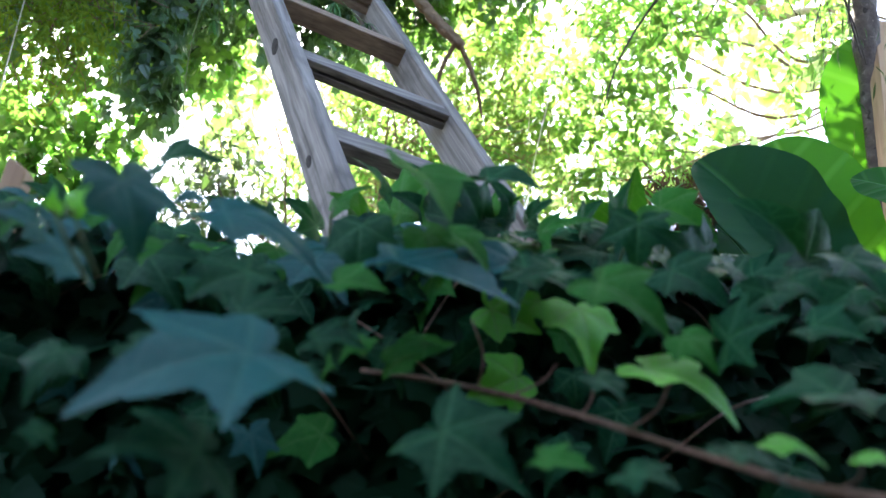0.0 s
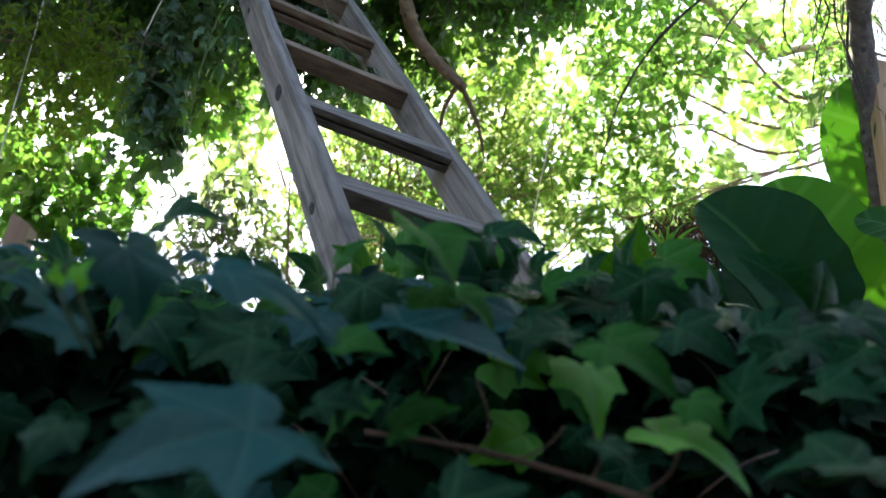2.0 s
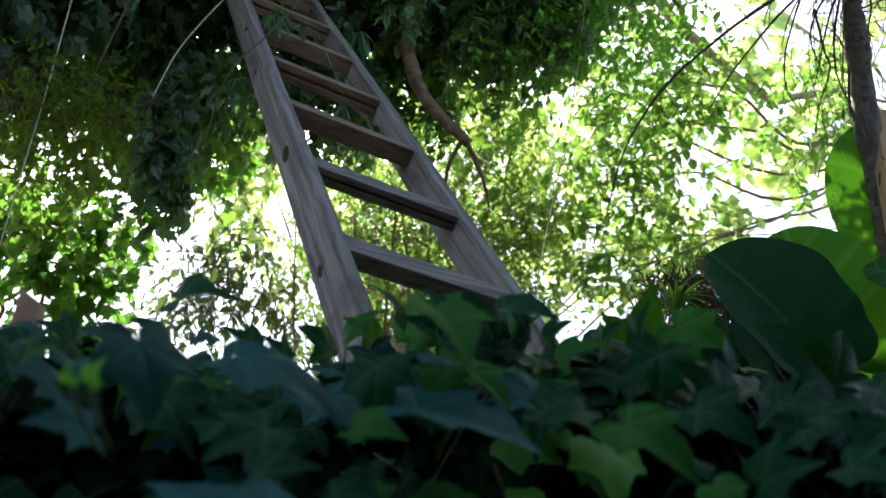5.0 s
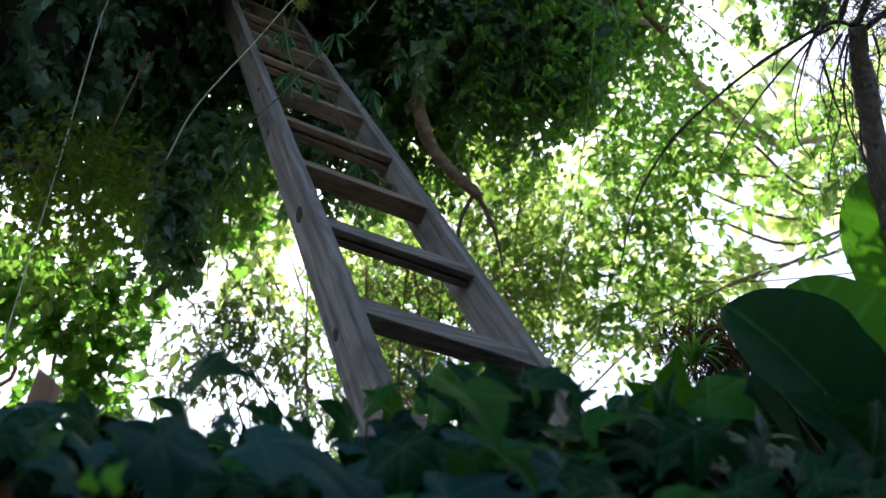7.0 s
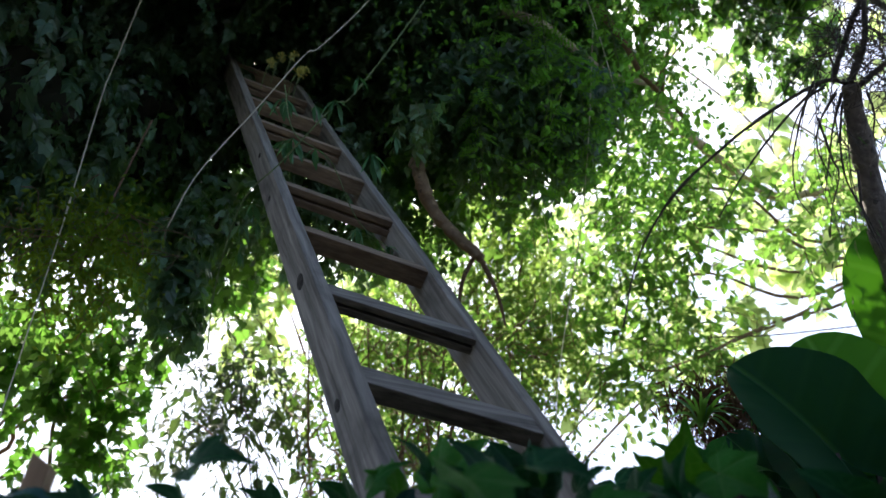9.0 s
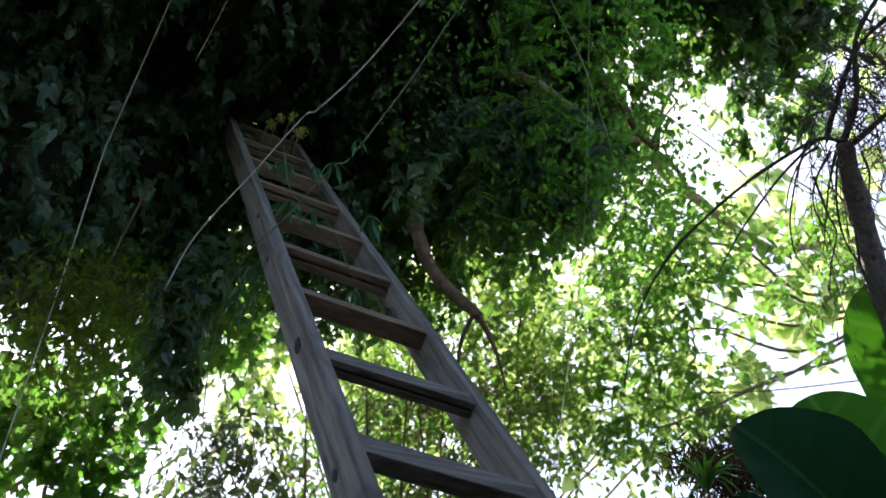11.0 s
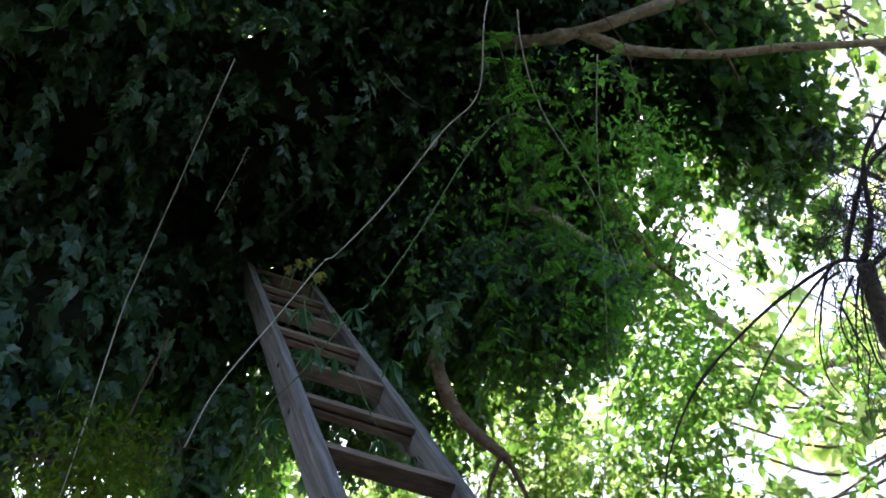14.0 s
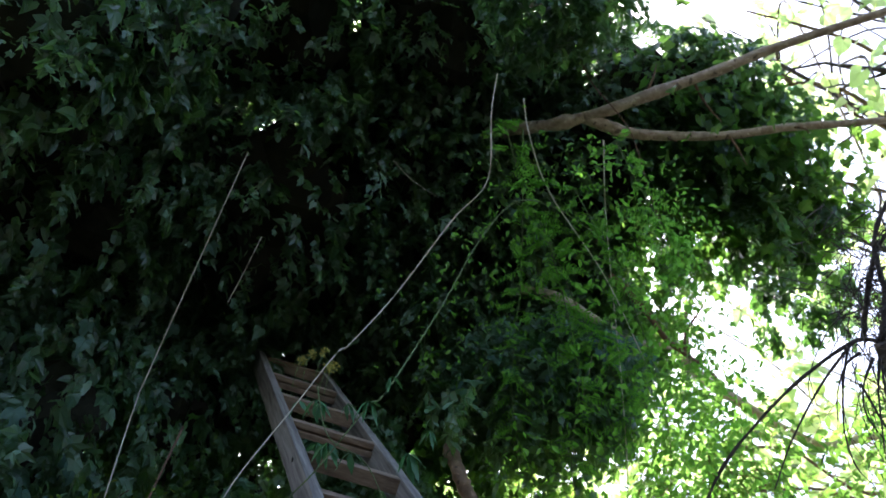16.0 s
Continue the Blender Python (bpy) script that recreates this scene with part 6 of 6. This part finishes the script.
# ---- tangle of twigs in the left thicket ----
def twig_tangle():
    t = thing("creeper", (-1.03, 1.95, 2.0), "tangled brown creeper twigs with fine yellow-green leaves", "creeper")
    r = random.Random(31)
    heads = [(-1.02, 1.91, 2.06), (-1.08, 1.93, 1.98), (-0.95, 1.99, 2.00), (-1.05, 2.03, 1.94), (-1.14, 1.86, 2.04), (-0.93, 1.92, 2.11), (-1.00, 1.95, 2.16), (-1.10, 1.90, 2.14)]
    for i in range(46):
        a = Vector(r.choice(heads)) + Vector((r.gauss(0, 0.05), r.gauss(0, 0.05), r.gauss(0, 0.05)))
        d = Vector((r.gauss(0, 0.16), r.gauss(0, 0.06), r.gauss(0, 0.10)))
        limb("twig", [a - d * 0.5, a + Vector((r.gauss(0, 0.02), 0, 0.03)), a + d * 0.6], 0.0016, 0.0009, STEM_BROWN, t, 5, 6, 0.2)
    limb("stem", [(-1.0, 1.95, 2.6), (-1.02, 1.95, 2.3), (-1.04, 1.96, 2.0)], 0.004, 0.003, STEM_BROWN, t, 6, 6, 0.2)
    rows = [[], [], [], []]
    for hx, hy, hz in heads:
        for _ in range(230):
            rows[0].append(Vector((hx, hy, hz)) + Vector((r.gauss(0, 0.062), r.gauss(0, 0.06), r.gauss(0, 0.062))))
            rows[1].append((r.gauss(0, 0.7), r.gauss(0, 0.7), r.gauss(-0.5, 0.6)))
            rows[2].append((r.gauss(0, 0.8), r.gauss(0, 0.8), 0.6))
            rows[3].append(r.uniform(0.014, 0.034))
    ob = part("foliage", leaf_mass("foliage", [narrow_leaf(0.16, 0.2), oval_leaf(0.22)], *rows), MOSSY, t)
    tagged(ob, "fine yellow-green leaves", kind="stuff")


def bare_shrub():
    t = thing("shrub", (0.05, 3.75, 0.9), "shrub of tangled bare brown twigs with sparse olive leaves", "shrub")
    r = random.Random(37)
    pieces, rows = [], [[], [], [], []]
    for i in range(9):
        a = Vector((r.uniform(-0.35, 0.45), 3.75 + r.uniform(-0.2, 0.2), 0.88))
        top = a + Vector((r.gauss(0, 0.25), r.gauss(0, 0.15), r.uniform(1.5, 2.1)))
        limb("stem", [a, (a + top) / 2 + Vector((r.gauss(0, 0.08), 0, 0.1)), top], 0.010, 0.004, BARK_BROWN, t, 6, 8, 0.2)
    for i in range(420):
        a = Vector((r.gauss(0.05, 0.32), r.gauss(3.7, 0.18), r.uniform(1.8, 3.05)))
        d = Vector((r.gauss(0, 0.20), r.gauss(0, 0.15), r.gauss(0.02, 0.14)))
        pieces.append(tube([a, a + d * 0.5 + Vector((r.gauss(0, 0.03), 0, r.gauss(0, 0.04))), a + d], 0.0035, 0.0015, 4, 4, 0.2))
        for _ in range(8):
            rows[0].append(a + d * r.uniform(0.2, 1.1) + Vector((r.gauss(0, 0.02), r.gauss(0, 0.02), r.gauss(0, 0.02))))
            rows[1].append((r.gauss(0, 0.6), r.gauss(0, 0.6), -0.6))
            rows[2].append((r.gauss(0, 0.8), r.gauss(-0.3, 0.6), 0.6))
            rows[3].append(r.uniform(0.026, 0.05))
    ob = part("twig", mesh_of("twig", *joined(pieces), smooth=True), BARK_BROWN, t)
    tagged(ob, kind="stuff")
    ob = part("foliage", leaf_mass("foliage", OVAL, *rows), SHADE, t)
    tagged(ob, "sparse small olive leaves", kind="stuff")


twig_tangle()
bare_shrub()


# ---- a clump of arching strap leaves with dry brown fronds ----
def strap_mesh(long, wide, bend):
    verts, faces, uvs = [], [], []
    n = 8
    for i in range(n + 1):
        f = i / n
        w = wide * math.sin(math.pi * min(1, 0.15 + 0.85 * f)) ** 0.7
        y, z = long * (f - 0.25 * bend * f * f), long * bend * (0.5 * f - 0.9 * f * f)
        for s, dz in ((-1, 0.25), (0, 0), (1, 0.25)):
            verts.append((s * w, y, z + dz * w))
            uvs.append((0.5 + 0.5 * s, f))
    for i in range(n):
        for k in (0, 1):
            a = i * 3 + k
            faces.append((a, a + 1, a + 4, a + 3))
    return verts, faces, uvs


def strap_plant():
    plant = thing("strap_leaf_plant", (0.86, 2.12, 0.9), "clump of arching green strap leaves over dry brown fronds", "plant")
    limb("stump", [(0.86, 2.13, 0.88), (0.86, 2.13, 1.4), (0.84, 2.10, 1.72)], 0.05, 0.06, BARK_DARK, plant, 10, 6, 0.4)
    r = random.Random(17)
    head = Vector((0.708, 1.964, 1.726))
    for i in range(24):
        a = r.uniform(0, 2 * math.pi)
        verts, faces, uvs = strap_mesh(r.uniform(0.07, 0.15), r.uniform(0.004, 0.007), r.uniform(0.6, 1.5))
        me = mesh_of("strap_leaf", verts, faces, uvs, smooth=True)
        me.materials.append(GREEN if i % 3 else CLIMBER)
        part("strap_leaf", me, None, plant, m=leaf_pose(head + Vector((math.cos(a), math.sin(a), 0)) * 0.012, (math.cos(a), math.sin(a), r.uniform(0.3, 1.8)), (-math.cos(a), -math.sin(a), 1), 1.0))
    for start, way, long in (((0.644, 2.059, 1.862), (-1.0, 0.1, 0.25), 0.17), ((0.636, 2.018, 1.712), (0.9, -0.1, -0.35), 0.24), ((0.738, 2.035, 1.846), (-0.9, 0.0, 0.5), 0.14)):
        verts, faces, uvs = strap_mesh(long, 0.011, 1.0)
        me = mesh_of("strap_leaf", verts, faces, uvs, smooth=True)
        me.materials.append(SHADE)
        part("strap_leaf", me, None, plant, m=leaf_pose(start, way, (0.0, -0.5, 1.0), 1.0))
    rows = [[], [], [], []]
    for (cx, cy, cz), wide, high, n in (((0.827, 2.076, 1.814), 0.060, 0.065, 1300), ((0.755, 2.129, 1.883), 0.05, 0.03, 420), ((0.878, 2.098, 1.72), 0.04, 0.06, 600)):
        for i in range(n):
            rows[0].append(Vector((cx, cy, cz)) + Vector((r.gauss(0, wide), r.gauss(0, 0.05), r.gauss(0, high))))
            rows[1].append((r.gauss(0, 0.45), r.gauss(0, 0.45), r.gauss(-0.7, 0.5)))
            rows[2].append((r.gauss(0, 1), r.gauss(0, 1), 0.5))
            rows[3].append(r.uniform(0.02, 0.055))
    ob = part("dry_frond", leaf_mass("dry_frond", [narrow_leaf(0.07, 0.3)], *rows), DRY, plant)
    tagged(ob, "dead brown fronds", kind="stuff")
    fronds = [feather_mesh(90 + i) for i in range(3)]
    for p in ((0.865, 2.019, 1.777), (0.893, 2.047, 1.742), (0.843, 2.036, 1.709), (0.903, 2.058, 1.707)):
        part("fern_frond", r.choice(fronds), None, plant, m=leaf_pose(p, (r.gauss(0, 0.25), -0.1, -1.0), (0.2, -0.9, 0.5), r.uniform(0.10, 0.15)))
    for p, q, size in (((0.65, 1.949, 1.595), (-0.6, -0.2, 0.9), 0.10), ((0.708, 1.934, 1.581), (0.3, -0.3, 0.9), 0.11), ((0.592, 1.977, 1.57), (-0.8, -0.1, 0.4), 0.09), ((0.758, 1.921, 1.567), (0.7, -0.2, 0.5), 0.10), ((0.677, 1.973, 1.652), (0.2, -0.2, -0.8), 0.09)):
        part("broad_leaf", IVY_MESHES["mid"][r.choice((1, 5, 9))], None, plant, m=leaf_pose(p, q, (0.1, -0.6, 0.75), size))


strap_plant()


# ---- the pale house beyond the trees ----
def build_house():
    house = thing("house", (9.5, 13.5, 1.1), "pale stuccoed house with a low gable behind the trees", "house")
    m = Matrix.Translation((9.3, 13.2, 1.1)) @ Matrix.Rotation(radians(-28), 4, "Z")

    def box(name, x0, x1, y0, y1, z0, z1, mat, label=""):
        bm = bmesh.new()
        bmesh.ops.create_cube(bm, size=1.0)
        for v in bm.verts:
            v.co = Vector((x0 if v.co.x < 0 else x1, y0 if v.co.y < 0 else y1, z0 if v.co.z < 0 else z1))
        return part(name, bm, mat, house, label, m=m)

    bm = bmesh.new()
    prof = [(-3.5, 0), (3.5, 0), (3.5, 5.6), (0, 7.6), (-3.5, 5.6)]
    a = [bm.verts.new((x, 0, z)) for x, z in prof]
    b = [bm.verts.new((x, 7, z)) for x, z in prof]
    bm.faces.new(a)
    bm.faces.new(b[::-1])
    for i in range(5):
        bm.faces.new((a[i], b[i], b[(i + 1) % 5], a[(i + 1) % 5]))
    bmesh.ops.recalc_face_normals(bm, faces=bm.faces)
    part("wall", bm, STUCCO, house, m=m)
    for s in (-1, 1):
        bm = bmesh.new()
        bmesh.ops.create_cube(bm, size=1.0)
        for v in bm.verts:
            x = 0.0 if v.co.x < 0 else 4.0
            v.co = Vector((s * x, -0.4 if v.co.y < 0 else 7.4, 7.62 - x * 0.571 + (0.04 if v.co.z < 0 else 0.2)))
        bmesh.ops.recalc_face_normals(bm, faces=bm.faces)
        part("roof", bm, ROOF_TILE, house, m=m)
        bm = bmesh.new()
        bmesh.ops.create_cube(bm, size=1.0)
        for v in bm.verts:
            x = 0.0 if v.co.x < 0 else 4.02
            v.co = Vector((s * x, -0.46 if v.co.y < 0 else -0.41, 7.62 - x * 0.571 + (-0.08 if v.co.z < 0 else 0.22)))
        bmesh.ops.recalc_face_normals(bm, faces=bm.faces)
        part("bargeboard", bm, WHITE_TRIM, house, m=m)
    for x, z in ((-1.6, 3.4), (1.6, 3.4), (0, 5.7), (-1.6, 0.9)):
        w, h = (0.55, 0.7) if z > 5 else (0.9, 1.2)
        box("window", x - w / 2 - 0.06, x + w / 2 + 0.06, -0.05, -0.004, z - 0.06, z + h + 0.06, WHITE_TRIM)
        box("pane", x - w / 2, x + w / 2, -0.062, -0.054, z, z + h, PANE)


build_house()

# a thin overhead wire
wire = thing("overhead_wire", (0.77, 4.35, 3.15), "thin dark wire strung between the trees", "wire")
verts, faces = tube([(0.3, 4.6, 3.1), (0.77, 4.35, 3.15), (1.24, 4.17, 3.22), (1.58, 4.07, 3.25), (1.97, 3.91, 3.23), (2.9, 3.5, 3.25)], 0.004, 0.004, 6, 6)
part("strand", mesh_of("strand", verts, faces, smooth=True), BARK_DARK, wire)


# ---- bare twigs against the sky ----
def sky_twigs():
    t = thing("twiggy_tree", (5.2, 4.6, 1.0), "tree with thin bare twigs and few pale leaves against the sky", "tree")
    limb("trunk", [(5.4, 4.7, 0.95), (5.1, 4.4, 3.0), (4.6, 3.9, 4.8), (4.0, 3.2, 6.0)], 0.13, 0.05, BARK_PALE, t, 10, 8, 0.25)
    r = random.Random(6)
    rows = [[], [], [], []]
    mains = [[(4.6, 3.9, 4.8), (3.4, 3.0, 5.3), (2.4, 2.4, 5.7), (1.6, 2.0, 5.8)], [(4.3, 3.6, 5.4), (3.2, 2.4, 5.8), (2.2, 1.6, 6.2), (1.3, 1.3, 6.4)],
             [(4.8, 4.2, 4.2), (3.6, 3.6, 4.6), (2.7, 3.1, 5.0), (2.0, 2.9, 5.2)], [(4.0, 3.2, 6.0), (3.0, 2.8, 6.3), (2.0, 2.6, 6.6)], [(4.6, 3.9, 4.8), (3.4, 2.6, 5.0), (2.5, 2.0, 5.25), (1.9, 1.9, 5.35)]]
    for pts in mains:
        limb("bough", pts, 0.032, 0.010, BARK_DARK, t, 7, 8, 0.3, 0.4)
        line = spline(pts, 8)
        for _ in range(17):
            a = line[r.randrange(4, len(line))]
            d = Vector((r.gauss(-0.25, 0.4), r.gauss(0, 0.4), r.gauss(0, 0.35)))
            bend = Vector((r.gauss(0, 0.14), r.gauss(0, 0.14), r.uniform(-0.05, 0.2)))
            b = a + d
            limb("twig", [a, a + d * 0.5 + bend, b, b + d * 0.4 - bend], 0.009, 0.003, BARK_DARK, t, 5, 8, 0.6, 0.5)
            for _ in range(r.randrange(3, 12)):
                p = a + d * r.uniform(0.4, 1.4) + Vector((r.gauss(0, 0.10), r.gauss(0, 0.10), r.gauss(0, 0.10)))
                rows[0].append(p)
                rows[1].append((r.gauss(0, 0.6), r.gauss(0, 0.6), -0.7))
                rows[2].append((r.gauss(0, 0.6), r.gauss(0, 0.6), 1))
                rows[3].append(r.uniform(0.06, 0.13))
    for pts in ([(2.274, 2.098, 5.024), (2.192, 2.089, 5.073), (1.951, 1.998, 5.238), (1.728, 2.021, 5.322), (1.62, 2.12, 5.317)],
             [(2.347, 2.442, 4.782), (2.218, 2.452, 4.852), (2.04, 2.456, 4.945), (1.845, 2.431, 5.055), (1.724, 2.347, 5.156)],
             [(2.307, 2.713, 4.619), (2.174, 2.649, 4.745), (2.044, 2.556, 4.879), (1.984, 2.434, 4.987), (1.871, 2.397, 5.063)],
             [(2.323, 1.662, 5.197), (2.161, 1.79, 5.23), (1.979, 1.751, 5.334), (1.697, 1.706, 5.47), (1.46, 1.675, 5.564)],
             [(1.951, 1.998, 5.238), (2.042, 2.108, 5.141), (2.197, 2.144, 5.043)],
             [(1.728, 2.021, 5.322), (1.663, 1.944, 5.383), (1.618, 1.774, 5.472)]):
        limb("branchlet", pts, 0.014, 0.006, BARK_BROWN, t, 7, 8, 0.4, 0.5)
    ob = part("foliage", leaf_mass("foliage", HEARTS, *rows), LIME_SUNLIT, t)
    tagged(ob, "sparse pale green leaves", kind="stuff")


sky_twigs()
